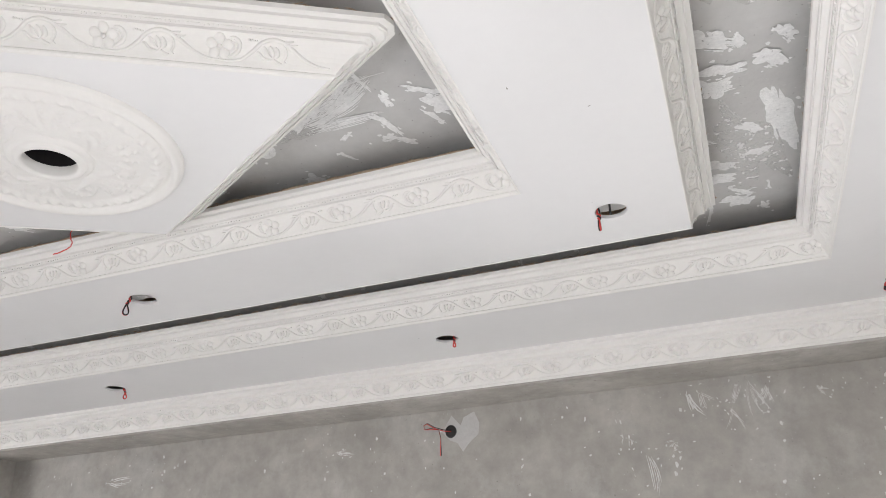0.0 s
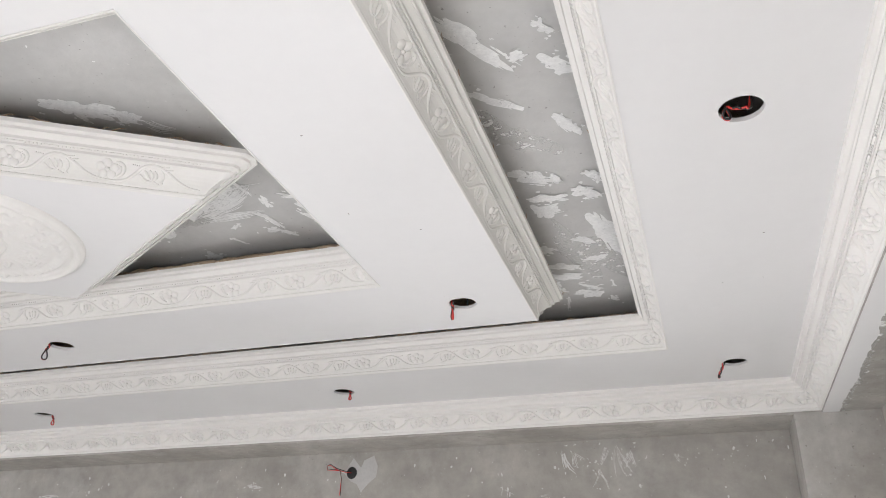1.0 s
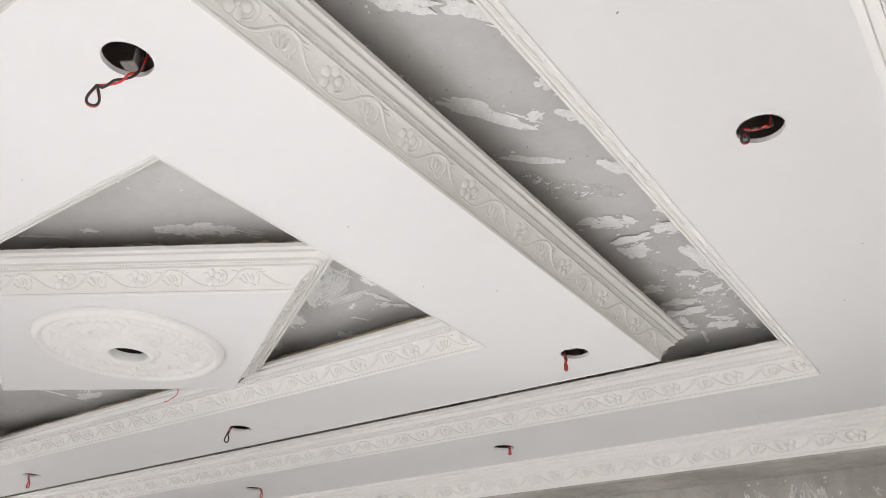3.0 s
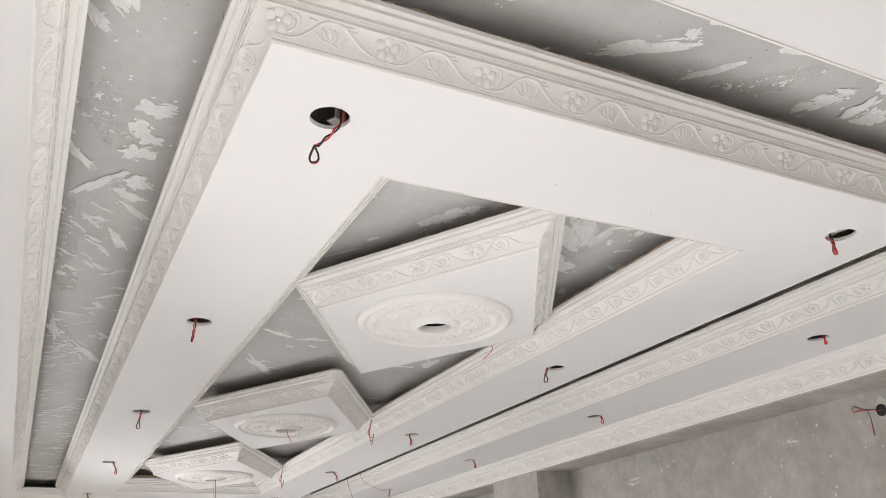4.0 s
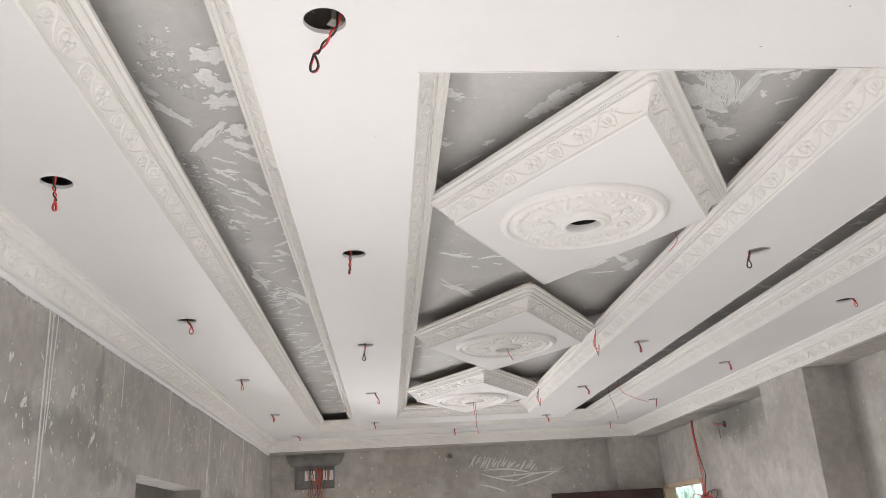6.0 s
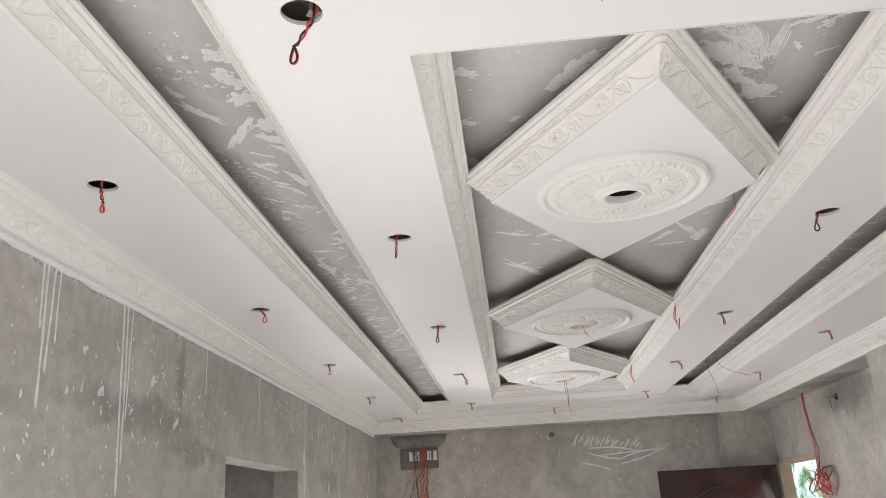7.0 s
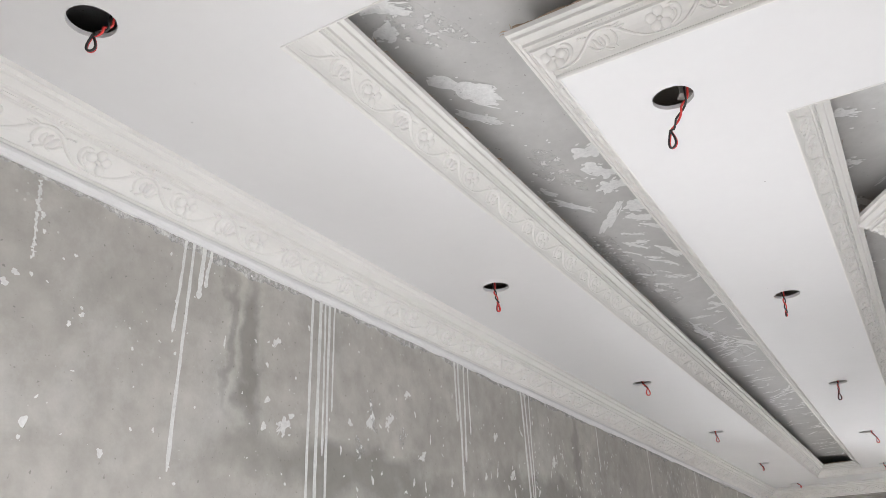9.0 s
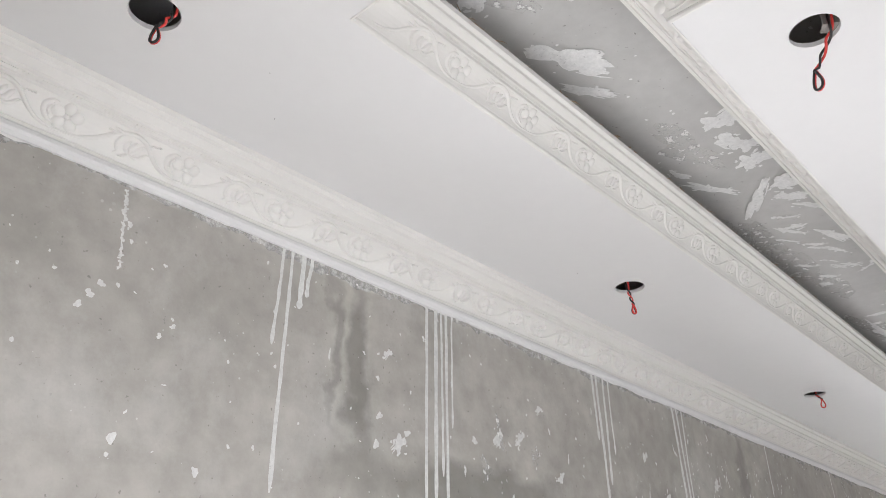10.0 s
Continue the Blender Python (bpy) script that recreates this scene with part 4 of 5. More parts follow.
SOUTH9 = ((-0.08, -0.13, -0.26, -0.03, 0.080), (-0.23, -0.16, -0.38, -0.07, 0.033), (0.29, -0.15, 0.22, -0.04, 0.047), (0.19, -0.15, 0.14, -0.11, 0.052))
HAZE = ((-1.30, -0.14, -1.67, -0.12, 0.096), (-1.67, -0.14, -2.18, -0.06, 0.140), (-1.17, -0.21, -1.43, -0.16, 0.093))
for x0, y0, x1, y1, w in EAST + BLOB0 + PANEL7 + SOUTH7 + SOUTH9:
    slab.dab(S(x0, y0), S(x1, y1), w)
for x0, y0, x1, y1, w in DRY0 + DRY7:
    slab.smear(S(x0, y0), S(x1, y1), w * 1.4, 9, 0.55)
for x0, y0, x1, y1, w in ((0.22, 0.5, 0.3, 0.62, 0.06), (0.12, 0.72, 0.22, 0.85, 0.05), (0.26, 0.86, 0.33, 0.98, 0.04), (-2.51, 0.91, -2.59, 1.05, 0.04), (-3.05, 0.96, -3.34, 1.16, 0.05), (-2.85, 1.74, -2.69, 1.84, 0.04), (-2.6, 1.85, -2.75, 1.95, 0.04)):
    slab.dab(S(x0, y0), S(x1, y1), w)
for _ in range(14):
    x, y = rng.uniform(-2.15, -1.3), rng.uniform(-0.12, 0.05)
    slab.dab(S(x, y), S(x - rng.uniform(0.02, 0.08), y + rng.uniform(0.02, 0.06)), rng.uniform(0.008, 0.022))
haze = Paint((0, 0, SLAB_Z), (1, 0, 0), (0, -1, 0))
for x0, y0, x1, y1, w in HAZE + ((0.08, 1.55, 0.2, 1.75, 0.12), (0.15, 2.2, 0.3, 2.75, 0.14), (-0.95, 1.65, -1.2, 1.85, 0.18), (-0.6, -0.1, -0.9, 0.0, 0.10), (-2.6, -0.1, -3.3, 0.0, 0.12), (0.0, 0.0, 0.3, -0.08, 0.10)):
    haze.blob(S((x0 + x1) / 2, (y0 + y1) / 2), 0.5 * math.hypot(x1 - x0, y1 - y0), w * 0.5, math.atan2(y0 - y1, x1 - x0), 40, 0.6)
haze.verts = [(x, y, z + 0.0008) for x, y, z in haze.verts]
haze.done("slab_haze", "thin worn putty film on the grey slab", FILM)
# scattered small strokes over the rest of the slab
for x0, x1, y0, y1, n in ((-7.9, -1.9, -0.13, 0.17, 130), (-7.1, -0.6, 0.8, 2.05, 120), (-7.9, 0.3, 2.66, 3.02, 230), (-7.95, -7.75, -0.1, 3.0, 20)):
    for _ in range(n):
        x, y, a, l = rng.uniform(x0, x1), rng.uniform(y0, y1), rng.gauss(1.2, 0.5), rng.choice((rng.uniform(0.03, 0.07), rng.uniform(0.05, 0.15)))
        slab.dab(S(x, y), S(x + l * math.cos(a), y + l * math.sin(a)), rng.uniform(0.008, 0.028))
for _ in range(420):
    slab.blob(S(rng.uniform(-8, 0.4), rng.uniform(-0.15, 3.0)), rng.uniform(0.002, 0.008), rng.uniform(0.002, 0.006), rng.uniform(0, 3), 8)
slab.done("slab_putty_smears", "white putty smears on the grey slab")

south = Paint((0, Y0, 0), (-1, 0, 0), (0, 0, 1))
W2 = lambda x, z: (-x, z)
for x0, z0, x1, z1, w in ((0.11, 2.73, 0.13, 2.44, 0.010), (0.08, 2.73, 0.10, 2.08, 0.011), (0.04, 2.73, 0.045, 2.56, 0.016), (0.015, 2.73, 0.03, 2.60, 0.012), (-0.45, 2.73, -0.44, 1.9, 0.012), (-0.49, 2.73, -0.485, 1.9, 0.016), (-0.515, 2.73, -0.51, 2.2, 0.010), (-0.54, 2.73, -0.53, 1.9, 0.012), (-0.57, 2.73, -0.56, 2.35, 0.008),
                          (-1.40, 2.73, -1.41, 2.46, 0.014), (-1.43, 2.73, -1.44, 2.16, 0.016), (-1.48, 2.73, -1.47, 2.3, 0.014), (-1.52, 2.73, -1.52, 2.42, 0.010), (-2.06, 2.73, -2.10, 1.86, 0.018), (-2.10, 2.73, -2.12, 2.0, 0.014), (-2.15, 2.73, -2.14, 2.2, 0.012),
                          (-5.37, 2.73, -5.33, 1.9, 0.012), (-6.96, 2.73, -6.93, 2.24, 0.02), (-3.1, 2.73, -3.1, 2.45, 0.012), (-4.1, 2.73, -4.1, 2.42, 0.012)):
    south.drip(W2(x0, z0), W2(x1, z1), w)
for x, z, r in ((0.56, 2.68, 0.007), (0.54, 2.62, 0.012), (0.53, 2.58, 0.009), (0.44, 2.55, 0.008), (0.60, 2.43, 0.016), (0.62, 2.40, 0.014), (0.40, 2.41, 0.011), (0.43, 2.38, 0.011), (0.58, 2.46, 0.014), (-0.24, 2.25, 0.02), (-0.66, 2.33, 0.02), (-0.25, 2.33, 0.018), (0.30, 2.1, 0.016), (0.5, 2.14, 0.018), (-0.36, 2.30, 0.018)):
    south.blob(W2(x, z), r * 0.62, r * 0.55, 0.4, 18, 0.45)
for k in range(26):
    south.blob(W2(0.56 - 0.012 * k / 26 + rng.uniform(-0.003, 0.003), 2.70 - 0.2 * k / 26), rng.uniform(0.002, 0.006), rng.uniform(0.003, 0.008), rng.uniform(-0.4, 0.4), 10, 0.6)
drifts = [(rng.uniform(-6.4, -0.2), rng.uniform(1.95, 2.6), rng.uniform(0.15, 0.5)) for _ in range(22)]
for _ in range(430):
    cx, cz, spread = rng.choice(drifts)
    x, z = rng.gauss(cx, spread), rng.gauss(cz, spread * 0.4)
    l, a = rng.choice((rng.uniform(0.005, 0.02), rng.uniform(0.012, 0.045))), rng.gauss(-1.5, 0.45)
    if z > 2.70 or z < 1.7 or x > 0.25 or (SD[0] - 0.05 < x < SD[1] + 0.05 and z < HEAD + 0.08):
        continue
    south.blob(W2(x, z), l * 0.5, min(l * 0.42, rng.uniform(0.002, 0.008)), a, 11, 0.55)
for x, z, l in ((-0.28, 2.52, 0.03), (-0.78, 2.36, 0.05), (-0.33, 2.27, 0.05), (-0.9, 2.38, 0.045), (-1.02, 2.5, 0.03), (-1.12, 2.28, 0.04), (-1.75, 2.45, 0.04), (-1.9, 2.3, 0.05), (-2.4, 2.42, 0.05), (-2.7, 2.25, 0.05)):
    south.dab(W2(x - l * 0.4, z + l * 0.3), W2(x + l * 0.4, z - l * 0.5), l * 0.6)
for _ in range(420):
    x, z = rng.uniform(-8.5, 1.1), rng.uniform(1.8, 2.70)
    if not (SD[0] - 0.02 < x < SD[1] + 0.02 and z < HEAD + 0.03):
        south.blob(W2(x, z), rng.uniform(0.0015, 0.007), rng.uniform(0.0015, 0.005), rng.uniform(0, 3), 9)
for _ in range(26):
    x, z = rng.uniform(-8.6, -5.2), rng.uniform(2.0, 2.6)
    south.smear(W2(x, z), W2(x + rng.uniform(-0.04, 0.04), z - rng.uniform(0.06, 0.2)), rng.uniform(0.01, 0.03), 3)
thin = Paint((0, Y0, 0), (-1, 0, 0), (0, 0, 1))
for _ in range(24):
    x, z = rng.uniform(-8.4, 0.2), rng.uniform(1.85, 2.62)
    if not (SD[0] - 0.1 < x < SD[1] + 0.1 and z < HEAD + 0.1):
        thin.blob(W2(x, z), rng.uniform(0.01, 0.03), rng.uniform(0.02, 0.05), rng.uniform(-0.4, 0.4), 20, 0.7)
thin.done("skim_patches", "faint worn patches of thin putty on the wall", FILM)
south.done("wall_paint_runs", "white paint runs and flecks on the grey wall", LIME)
skim = Paint((0, Y0, 0), (-1, 0, 0), (0, 0, 1))
skim.ragged(W2(1.08, 2.75), W2(-8.75, 2.75), 0.034, (0, -1), 0.008, 0.55)
skim.done("putty_band", "white putty band below the cornice", GYPSUM)
under = Paint((0, 0, BEAM_Z), (1, 0, 0), (0, -1, 0))
under.ragged(S(WALL[1], -0.8), S(WALL[1], 3.70), 0.074, (1, 0), 0.005, 0.45)
under.done("beam_putty", "white putty spread on the underside of the beam", GYPSUM)
fringe = Paint((0, 0, BEAM_Z), (1, 0, 0), (0, -1, 0))
fringe.ragged(S(WALL[1] + 0.03, -0.8), S(WALL[1] + 0.03, 3.70), 0.068, (1, 0), 0.005, 0.8)
fringe.verts = [(x, y, z + 0.0006) for x, y, z in fringe.verts]
fringe.done("putty_fringe", "thin worn putty skim on the grey beam", FILM)
edge = Paint((0, Y0, 0), (-1, 0, 0), (0, 0, 1))
edge.ragged(W2(1.08, 2.735), W2(-8.75, 2.735), 0.034, (0, -1), 0.008, 1.6)
edge.verts = [(x, y - 0.0006, z) for x, y, z in edge.verts]
edge.done("putty_fringe", "thin worn putty edge on the grey wall", SKIM)
north = Paint((0, Y1, 0), (1, 0, 0), (0, 0, 1))
for x0, z0, x1, z1, w in ((0.11, 2.71, 0.16, 2.50, 0.02), (0.08, 2.70, 0.03, 2.55, 0.02), (0.13, 2.66, 0.2, 2.52, 0.015), (0.20, 2.68, 0.17, 2.6, 0.03), (-0.17, 2.70, -0.12, 2.55, 0.05), (-0.1, 2.68, -0.06, 2.6, 0.03), (0.02, 2.6, 0.03, 2.48, 0.02), (-0.47, 2.5, -0.47, 2.43, 0.012), (-0.40, 2.44, -0.39, 2.2, 0.035), (-0.25, 2.46, -0.26, 2.40, 0.02), (-2.04, 2.58, -1.95, 2.56, 0.03), (-3.58, 2.54, -3.43, 2.53, 0.04), (0.40, 2.63, 0.45, 2.6, 0.02)):
    for k in range(3):
        north.smear((x0 + rng.uniform(-0.02, 0.02), z0), (x1 + rng.uniform(-0.05, 0.05), z1 + rng.uniform(-0.03, 0.06)), w * 0.5, 2, 0.3)
    for k in range(7):
        north.blob((x0 + (x1 - x0) * rng.random() + rng.gauss(0, 0.03), z0 + (z1 - z0) * rng.random() + rng.gauss(0, 0.02)), rng.uniform(0.002, 0.007), rng.uniform(0.002, 0.006), rng.uniform(0, 3), 9, 0.6)
for x, z, r in ((-0.27, 2.39, 0.008), (-0.26, 2.35, 0.012), (-0.27, 2.31, 0.011), (-0.24, 2.33, 0.006)):
    north.blob((x, z), r * 0.7, r)
for _ in range(220):
    x, z, l = rng.uniform(-7.3, 0.95), rng.uniform(2.0, 2.70), rng.uniform(0.006, 0.03)
    north.smear((x, z), (x + rng.uniform(-0.4, 0.4) * l, z - l), rng.uniform(0.003, 0.010), 2)
north.done("wall_putty_splashes", "white putty splashes on the grey wall", LIME)
west = Paint((X0, 0, 0), (0, 1, 0), (0, 0, 1))
for k in range(22):
    y = 1.62 + 0.037 * k + rng.uniform(-0.02, 0.02)
    west.smear((y - 0.03, 2.50 - 0.005 * k + rng.uniform(-0.04, 0.02)), (y + 0.06, 2.64 - 0.007 * k + rng.uniform(-0.03, 0.03)), 0.012, 2)
for a, b in (((1.70, 2.42), (2.45, 2.36)), ((1.74, 2.40), (2.2, 2.28)), ((1.80, 2.34), (2.5, 2.38)), ((2.0, 2.2), (2.95, 2.50)), ((2.1, 2.24), (2.9, 2.34)), ((1.62, 2.26), (2.1, 2.14)), ((1.9, 2.36), (2.3, 2.30))):
    west.smear(a, b, 0.014, 2)
for _ in range(90):
    y, z, l = rng.uniform(-0.6, 3.3), rng.uniform(1.9, 2.7), rng.uniform(0.01, 0.05)
    west.smear((y, z), (y + rng.uniform(-0.5, 0.5) * l, z - l), rng.uniform(0.005, 0.014), 2)
west.done("wall_putty_scribbles", "white putty scribbles on the grey wall", LIME)
east = Paint((X1, 0, 0), (0, -1, 0), (0, 0, 1))
rub = Paint((X1, 0, 0), (0, -1, 0), (0, 0, 1))
for y0, z0, y1, z1, w in ((2.30, 2.55, 1.85, 2.42, 0.09), (2.15, 2.40, 1.75, 2.28, 0.10), (2.0, 2.35, 1.9, 2.2, 0.06), (3.1, 2.6, 3.05, 2.5, 0.02)):
    rub.blob((-(y0 + y1) / 2, (z0 + z1) / 2), 0.55 * math.hypot(y1 - y0, z1 - z0), w * 0.6, math.atan2(z1 - z0, y0 - y1), 40, 0.6)
rub.done("wall_rubbed_putty", "thin rubbed putty on the rough grey wall", FILM)
east.dab((-2.62, 2.56), (-2.55, 2.44), 0.012)
for _ in range(60):
    y, z, l = rng.uniform(1.9, 3.7), rng.uniform(2.1, 2.7), rng.uniform(0.006, 0.03)
    east.smear((-y, z), (-y + rng.uniform(-0.4, 0.4) * l, z - l), rng.uniform(0.003, 0.010), 2)
east.done("wall_putty_patches", "white putty patches on the rough grey wall", LIME)

# ---- fittings in the walls ----
def wall_hole(x, z, mat):
    """A round conduit mouth in the north wall with a wire loop and a pale patch."""
    root = tagged(new("conduit_outlet"), "round conduit mouth in pale plaster with a wire loop", "outlet")
    patch = Paint((0, 0, 0), (1, 0, 0), (0, 0, 1))
    patch.blob((0.06, 0.0), 0.075, 0.10, 0.3, 13, 0.6)
    me = bpy.data.meshes.new("patch")
    me.from_pydata(patch.verts, [], patch.faces)
    me.materials.append(mat)
    ob = new("patch", me)
    ob.parent = root
    bm = bmesh.new()
    rings = []
    for r, d in ((0.031, -0.0005), (0.030, -0.006), (0.027, -0.006), (0.026, -0.004)):
        rings.append([bm.verts.new((r * math.cos(a), d, r * 1.1 * math.sin(a))) for a in (2 * math.pi * k / 20 for k in range(20))])
    for a, b in zip(rings, rings[1:]):
        for k in range(20):
            bm.faces.new((a[k], a[(k + 1) % 20], b[(k + 1) % 20], b[k]))
    # flat black cap: the hole's inner darkness is colour, no recess is cut
    bm.faces.new(rings[-1])
    part("conduit_mouth", bm, BLACK, root, "flat black disc for the dark inside of the conduit mouth")
    for mat, name, dz in ((RED, "red_wire", 0.0), (BLACK, "black_wire", 0.006)):
        bm = bmesh.new()
        tube(bm, [(0.0, -0.002, dz), (-0.03, -0.03, dz), (-0.07, -0.06, 0.012 + dz), (-0.105, -0.07, 0.035 + dz), (-0.125, -0.07, 0.03), (-0.12, -0.07, 0.008), (-0.09, -0.06, 0.008 + dz), (-0.05, -0.05, 0.005), (-0.04, -0.05, -0.04), (-0.045 + dz, -0.05, -0.13)], 0.002)
        part(name, bm, mat, root, smooth=True)
    root.location = (x, Y1, z)
    return root


wall_hole(-1.37, 2.62, PATCH)
wall_hole(-6.6, 2.60, PLASTER)


def east_outlet():
    root = tagged(new("wire_outlet"), "red and black wire loops sticking out of the rough wall", "wire")
    for mat, name, o in ((RED, "red_wire", 0.0), (BLACK, "black_wire", 0.005)):
        bm = bmesh.new()
        pts = [(0, -0.06, 0), (-0.02, 0.0, 0.015 + o), (-0.035, 0.03, 0.03 + o)]
        pts += [(-0.055 + 0.040 * math.cos(a), 0.02 + 0.012 * math.sin(a), 0.040 + o + 0.024 * math.sin(a) - 0.25 * 0.04 * math.cos(a)) for a in (0.5 + 0.35 * k for k in range(17))]
        pts += [(-0.03, 0.0, 0.012), (0, -0.05, -0.01)]
        tube(bm, pts, 0.0021)
        part(name, bm, mat, root, smooth=True)
    root.location = (X1, 1.53, 2.60)
    return root


east_outlet()


def junction_box():
    root = tagged(new("junction_box"), "open steel junction box with a bundle of loose wires", "junction box")
    bm = bmesh.new()
    y0, y1, z0, z1, d, t = -0.24, 0.24, -0.13, 0.13, 0.05, 0.004
    box(bm, 0.0, t, y0, y1, z0, z1)
    box(bm, t, d, y0, y0 + t, z0, z1)
    box(bm, t, d, y1 - t, y1, z0, z1)
    box(bm, t, d, y0 + t, y1 - t, z0, z0 + t)
    box(bm, t, d, y0 + t, y1 - t, z1 - t, z1)
    part("box", bm, STEEL, root)
    for z in (-0.04, 0.035):
        bm = bmesh.new()
        box(bm, t, 0.022, y0 + 0.02, y1 - 0.02, z - 0.012, z + 0.012)
        part("rail", bm, STEEL, root)
    for k in range(6):
        bm = bmesh.new()
        y = -0.2 + 0.075 * k
        box(bm, 0.006, 0.034, y, y + 0.05, -0.03, 0.085)
        bmesh.ops.bevel(bm, geom=[e for e in bm.edges], offset=0.004, segments=2)
        part("terminal_block", bm, GYPSUM if k % 3 else STRAP, root)
    for k in range(22):
        y = rng.uniform(-0.14, 0.18)
        y1_ = 0.03 + y * 0.3 + rng.uniform(-0.06, 0.09)
        if k % 7 == 0:
            y1_ -= 0.28
        bm = bmesh.new()
        tube(bm, [(0.03, y, 0.12), (0.045 + 0.01 * rng.random(), y * 0.9 + 0.02, 0.02), (0.06, y * 0.8, -0.12), (0.08 + 0.05 * rng.random(), (y + y1_) * 0.5, -0.30), (0.06, y1_, -0.5 - 0.2 * rng.random())], 0.0032, 5)
        part("wire", bm, (COPPER, BLACK, COPPER, STRAP, RED)[k % 5], root, smooth=True)
    root.location = (X0, -0.31, 2.44)
    bm = bmesh.new()
    rows = []
    for f in np.linspace(0, 1, 9):
        half, out = 0.30 + 0.09 * f ** 0.7, 0.010 + 0.03 * math.sin(math.pi * (0.15 + 0.8 * f)) ** 0.8
        rows.append([bm.verts.new((out * (1 - abs(t) ** 5) - 0.004, half * t, 0.135 + 0.155 * f + 0.012 * t * t * (1 - f))) for t in np.linspace(-1, 1, 13)])
    for a, b in zip(rows, rows[1:]):
        for k in range(12):
            bm.faces.new((a[k], a[k + 1], b[k + 1], b[k]))
    bmesh.ops.solidify(bm, geom=list(bm.faces), thickness=0.012)
    bmesh.ops.recalc_face_normals(bm, faces=bm.faces)
    part("plaster_fill", bm, PLASTER, root)
    return root


junction_box()


def hook_box(y, z):
    root = tagged(new("fan_hook_box"), "small round box with wire ends in the plaster wall", "outlet")
    bm = bmesh.new()
    bmesh.ops.create_cone(bm, cap_ends=True, segments=18, radius1=0.035, radius2=0.03, depth=0.012, matrix=pose(0.006, 0, 0, 0, 90, 0))
    part("rim", bm, STEEL, root)
    for k in range(3):
        bm = bmesh.new()
        tube(bm, [(0.012, 0.01 * k - 0.01, 0.01), (0.04, 0.015 * k - 0.02, -0.005 * k), (0.03, 0.02 * k - 0.015, -0.03)], 0.003, 5)
        part("wire_end", bm, BLACK, root)
    root.location = (X0, y, z)


hook_box(1.38, 2.63)


def wire_coil():
    root = tagged(new("wire_coil"), "coil of red wire hanging on long leads beside the doorway", "wire")
    for k, (mat, dx) in enumerate(((RED, 0.0), (RED, 0.02), (BLACK, 0.045))):
        bm = bmesh.new()
        tube(bm, [(dx - 0.06, 0.0, 0.86), (dx - 0.045, -0.01, 0.70), (dx + 0.01, -0.01, 0.45), (dx + 0.02 + 0.03 * k, 0.0, 0.25), (dx, 0.0, 0.08), (0.0, 0, 0.0)], 0.004, 5)
        part("lead", bm, mat, root, smooth=True)
    for k in range(14):
        a0, tilt, r = rng.uniform(0, 6.28), rng.uniform(-0.9, 0.9), rng.uniform(0.10, 0.155)
        bm = bmesh.new()
        c = (rng.uniform(0.09, 0.20), rng.uniform(-0.05, 0.0), rng.uniform(-0.12, -0.03))
        tube(bm, [(c[0] + r * math.cos(a0 + 0.4 * j), c[1] - 0.02 + tilt * 0.12 * math.sin(0.4 * j), c[2] + r * 0.8 * math.sin(a0 + 0.4 * j)) for j in range(15)], 0.004, 5)
        part("turn", bm, RED if k % 4 else BLACK, root, smooth=True)
    root.location = (-7.26, Y1 - 0.07, 1.90)


wire_coil()

# ---- north doorway ----
def doorway():
    bm = bmesh.new()
    x0, x1 = ND
    box(bm, x0, x0 + 0.07, Y1 - 0.012, Y1 + TN + 0.01, 0, HEAD - 0.04)
    box(bm, x0, x1, Y1 - 0.012, Y1 + TN + 0.01, HEAD - 0.04, HEAD - 0.002)
    return tagged(link("door_frame", bm, PALEWOOD), "pale unpainted wooden door frame", "door frame", kind="structure")


doorway()


def door_leaf():
    root = tagged(new("door_leaf"), "dark varnished wooden door standing open, with an arched raised panel", "door")
    bm = bmesh.new()
    box(bm, -0.02, 0.02, -1.36, 0, 0.02, 2.09)
    bmesh.ops.bevel(bm, geom=[e for e in bm.edges], offset=0.004, segments=2)
    part("leaf", bm, VARNISH, root)
    for r, inset in ((0.014, 0.0), (0.009, 0.045)):
        top = []
        for k in range(21):
            f = k / 20
            y = -1.16 + inset + (0.96 - 2 * inset) * f
            top.append((0.024, y, 1.72 - inset + 0.16 * math.sin(math.pi * f) ** 2))
        bm = bmesh.new()
        tube(bm, [(0.024, -1.16 + inset, 1.1)] + top + [(0.024, -0.20 - inset, 1.1)], r, 8)
        part("panel_bead", bm, VARNISH, root, smooth=True)
    root.matrix_world = pose(-8.5, 3.90, 0, 0, 0, 0)


door_leaf()

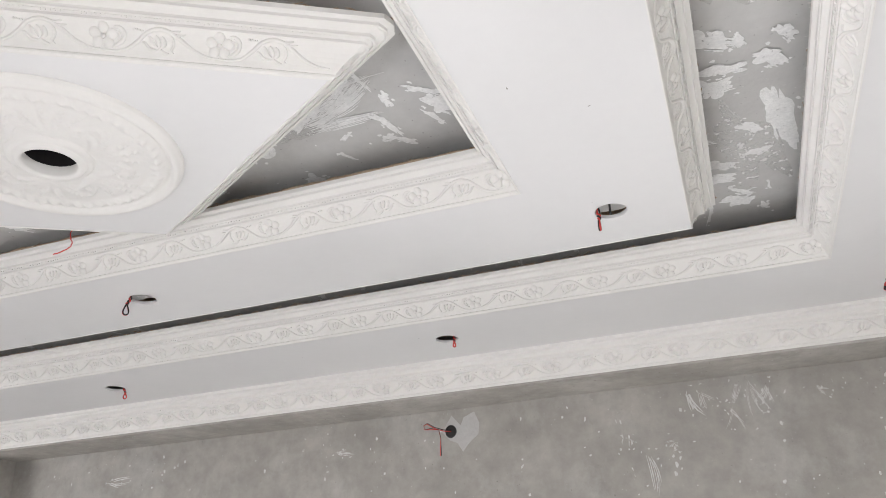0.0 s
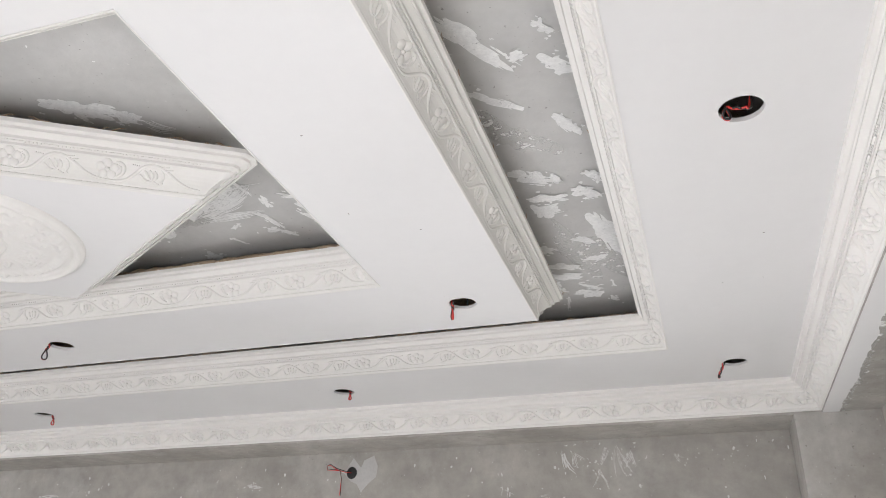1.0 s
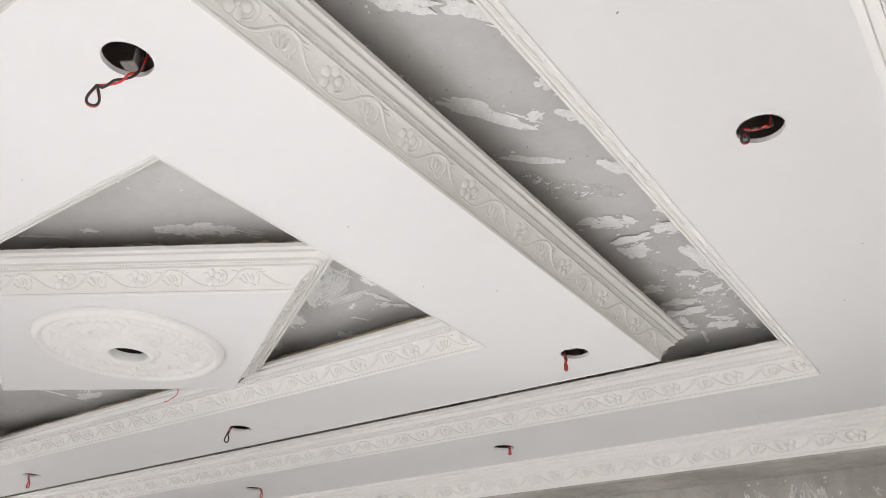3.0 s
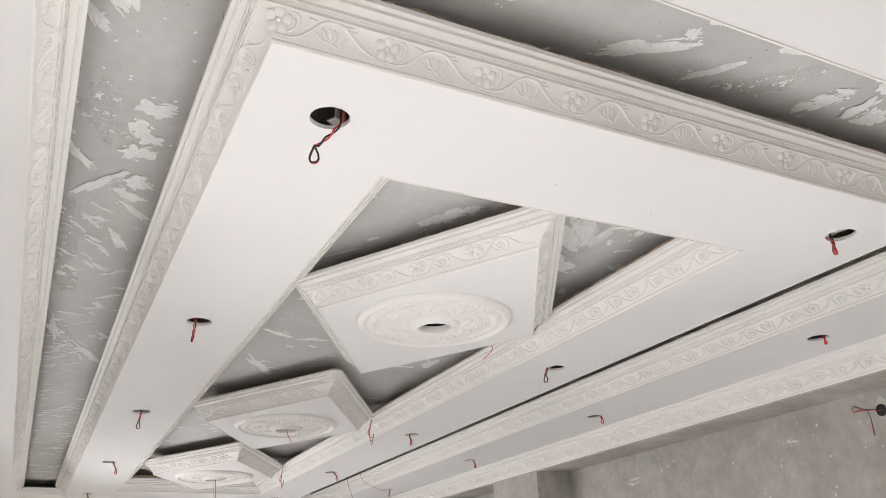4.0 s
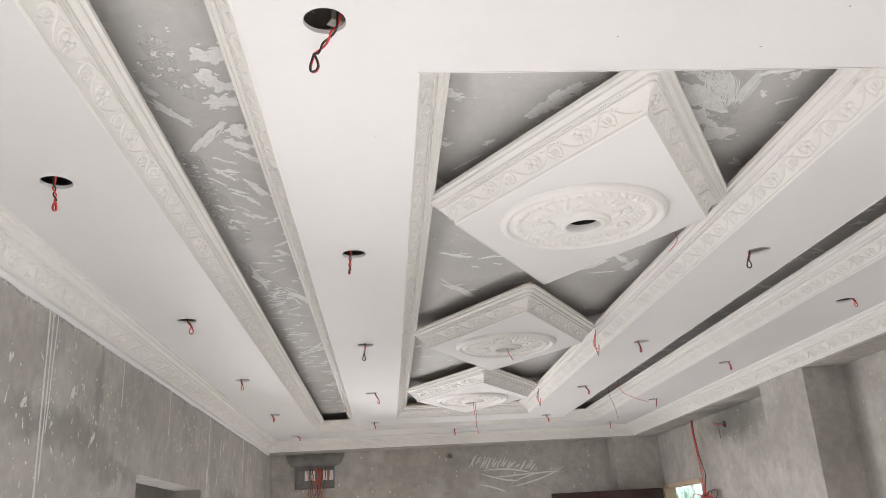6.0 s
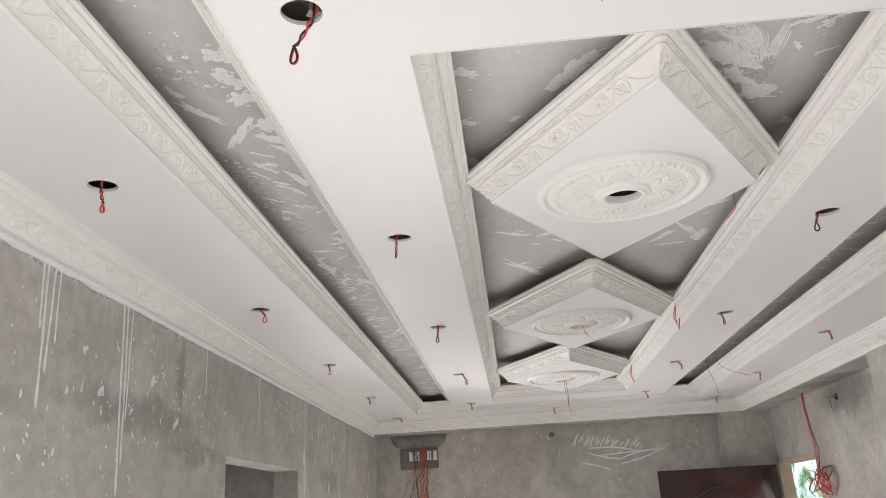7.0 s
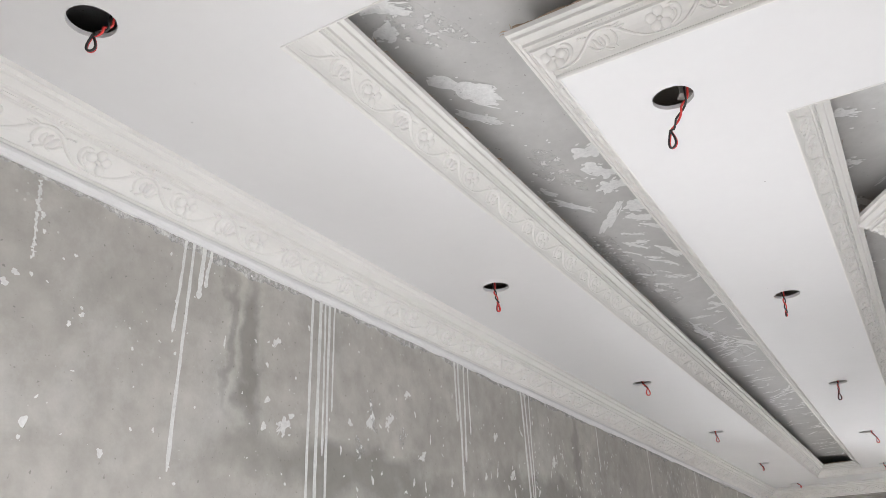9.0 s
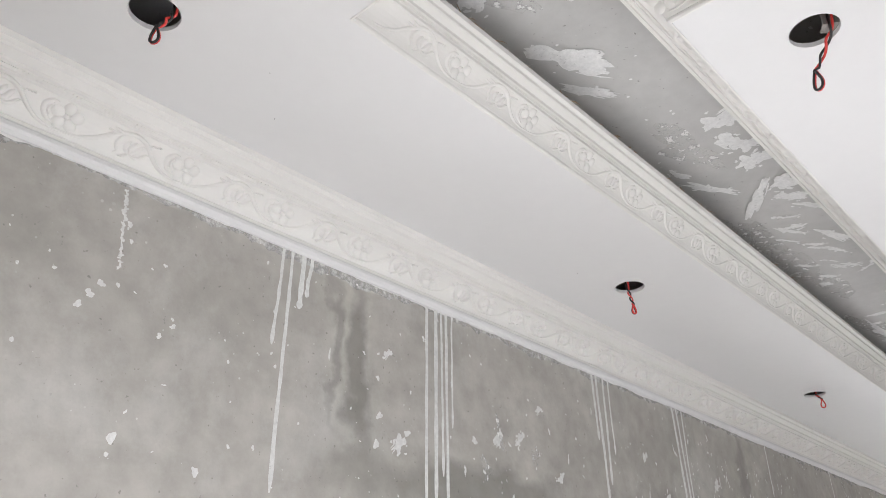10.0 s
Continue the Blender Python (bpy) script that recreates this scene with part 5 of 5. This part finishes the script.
GREEN = bpy.data.materials.new("distant_garden")
GREEN.use_nodes = True
nt = GREEN.node_tree
nt.nodes.remove(nt.nodes["Principled BSDF"])
em = nt.nodes.new("ShaderNodeEmission")
no = nt.nodes.new("ShaderNodeTexNoise")
no.inputs["Scale"].default_value, no.inputs["Detail"].default_value, no.inputs["Roughness"].default_value = 1.6, 8, 0.7
ge = nt.nodes.new("ShaderNodeNewGeometry")
nt.links.new(ge.outputs["Position"], no.inputs["Vector"])
ra = nt.nodes.new("ShaderNodeValToRGB")
ra.color_ramp.elements[0].position, ra.color_ramp.elements[0].color = 0.38, (0.12, 0.24, 0.13, 1)
ra.color_ramp.elements[1].position, ra.color_ramp.elements[1].color = 0.55, (0.85, 0.95, 1.0, 1)
mid = ra.color_ramp.elements.new(0.47)
mid.color = (0.45, 0.62, 0.55, 1)
nt.links.new(no.outputs[0], ra.inputs[0])
nt.links.new(ra.outputs[0], em.inputs[0])
em.inputs[1].default_value = 1.5
nt.links.new(em.outputs[0], nt.nodes["Material Output"].inputs[0])
bm = bmesh.new()
box(bm, -40, 3, 9, 9.1, -0.1, 6)
tagged(link("backdrop", bm, GREEN), "bright garden far outside the doorway", "backdrop", kind="structure")


def lamp_clip(x, y):
    """A scrap of grey metal strap seen inside a lamp hole."""
    bm = bmesh.new()
    box(bm, -0.012, 0.014, -0.02, 0.02, 0.0, 0.004)
    box(bm, 0.014, 0.018, -0.02, 0.02, 0.0, 0.035)
    bmesh.ops.bevel(bm, geom=[e for e in bm.edges], offset=0.0015, segments=1)
    ob = tagged(link("hanger_strap", bm, STRAP), "scrap of grey metal hanger strap above the lamp hole", "strap")
    ob.matrix_world = pose(x, y, Z + BOARD, 0, 0, 30)


lamp_clip(-0.262, 0.492)

specks = Paint((0, 0, Z), (1, 0, 0), (0, -1, 0))
for _ in range(46):
    x, y = rng.uniform(-7.6, 1.0), rng.choice((rng.uniform(-0.65, -0.25), rng.uniform(0.3, 0.65), rng.uniform(2.2, 2.55), rng.uniform(3.1, 3.5)))
    specks.blob(S(x, y), rng.uniform(0.001, 0.003), rng.uniform(0.001, 0.002), rng.uniform(0, 3), 7)
for x, y in ((0.62, 0.9), (0.8, 2.05), (-0.3, 1.2), (-0.18, 1.75), (0.68, 2.4), (-0.35, 1.6)):
    specks.blob(S(x, y), 0.004, 0.0018, rng.uniform(0, 3), 9)
specks.done("board_nicks", "small dark nicks in the gypsum boards", STRAP)
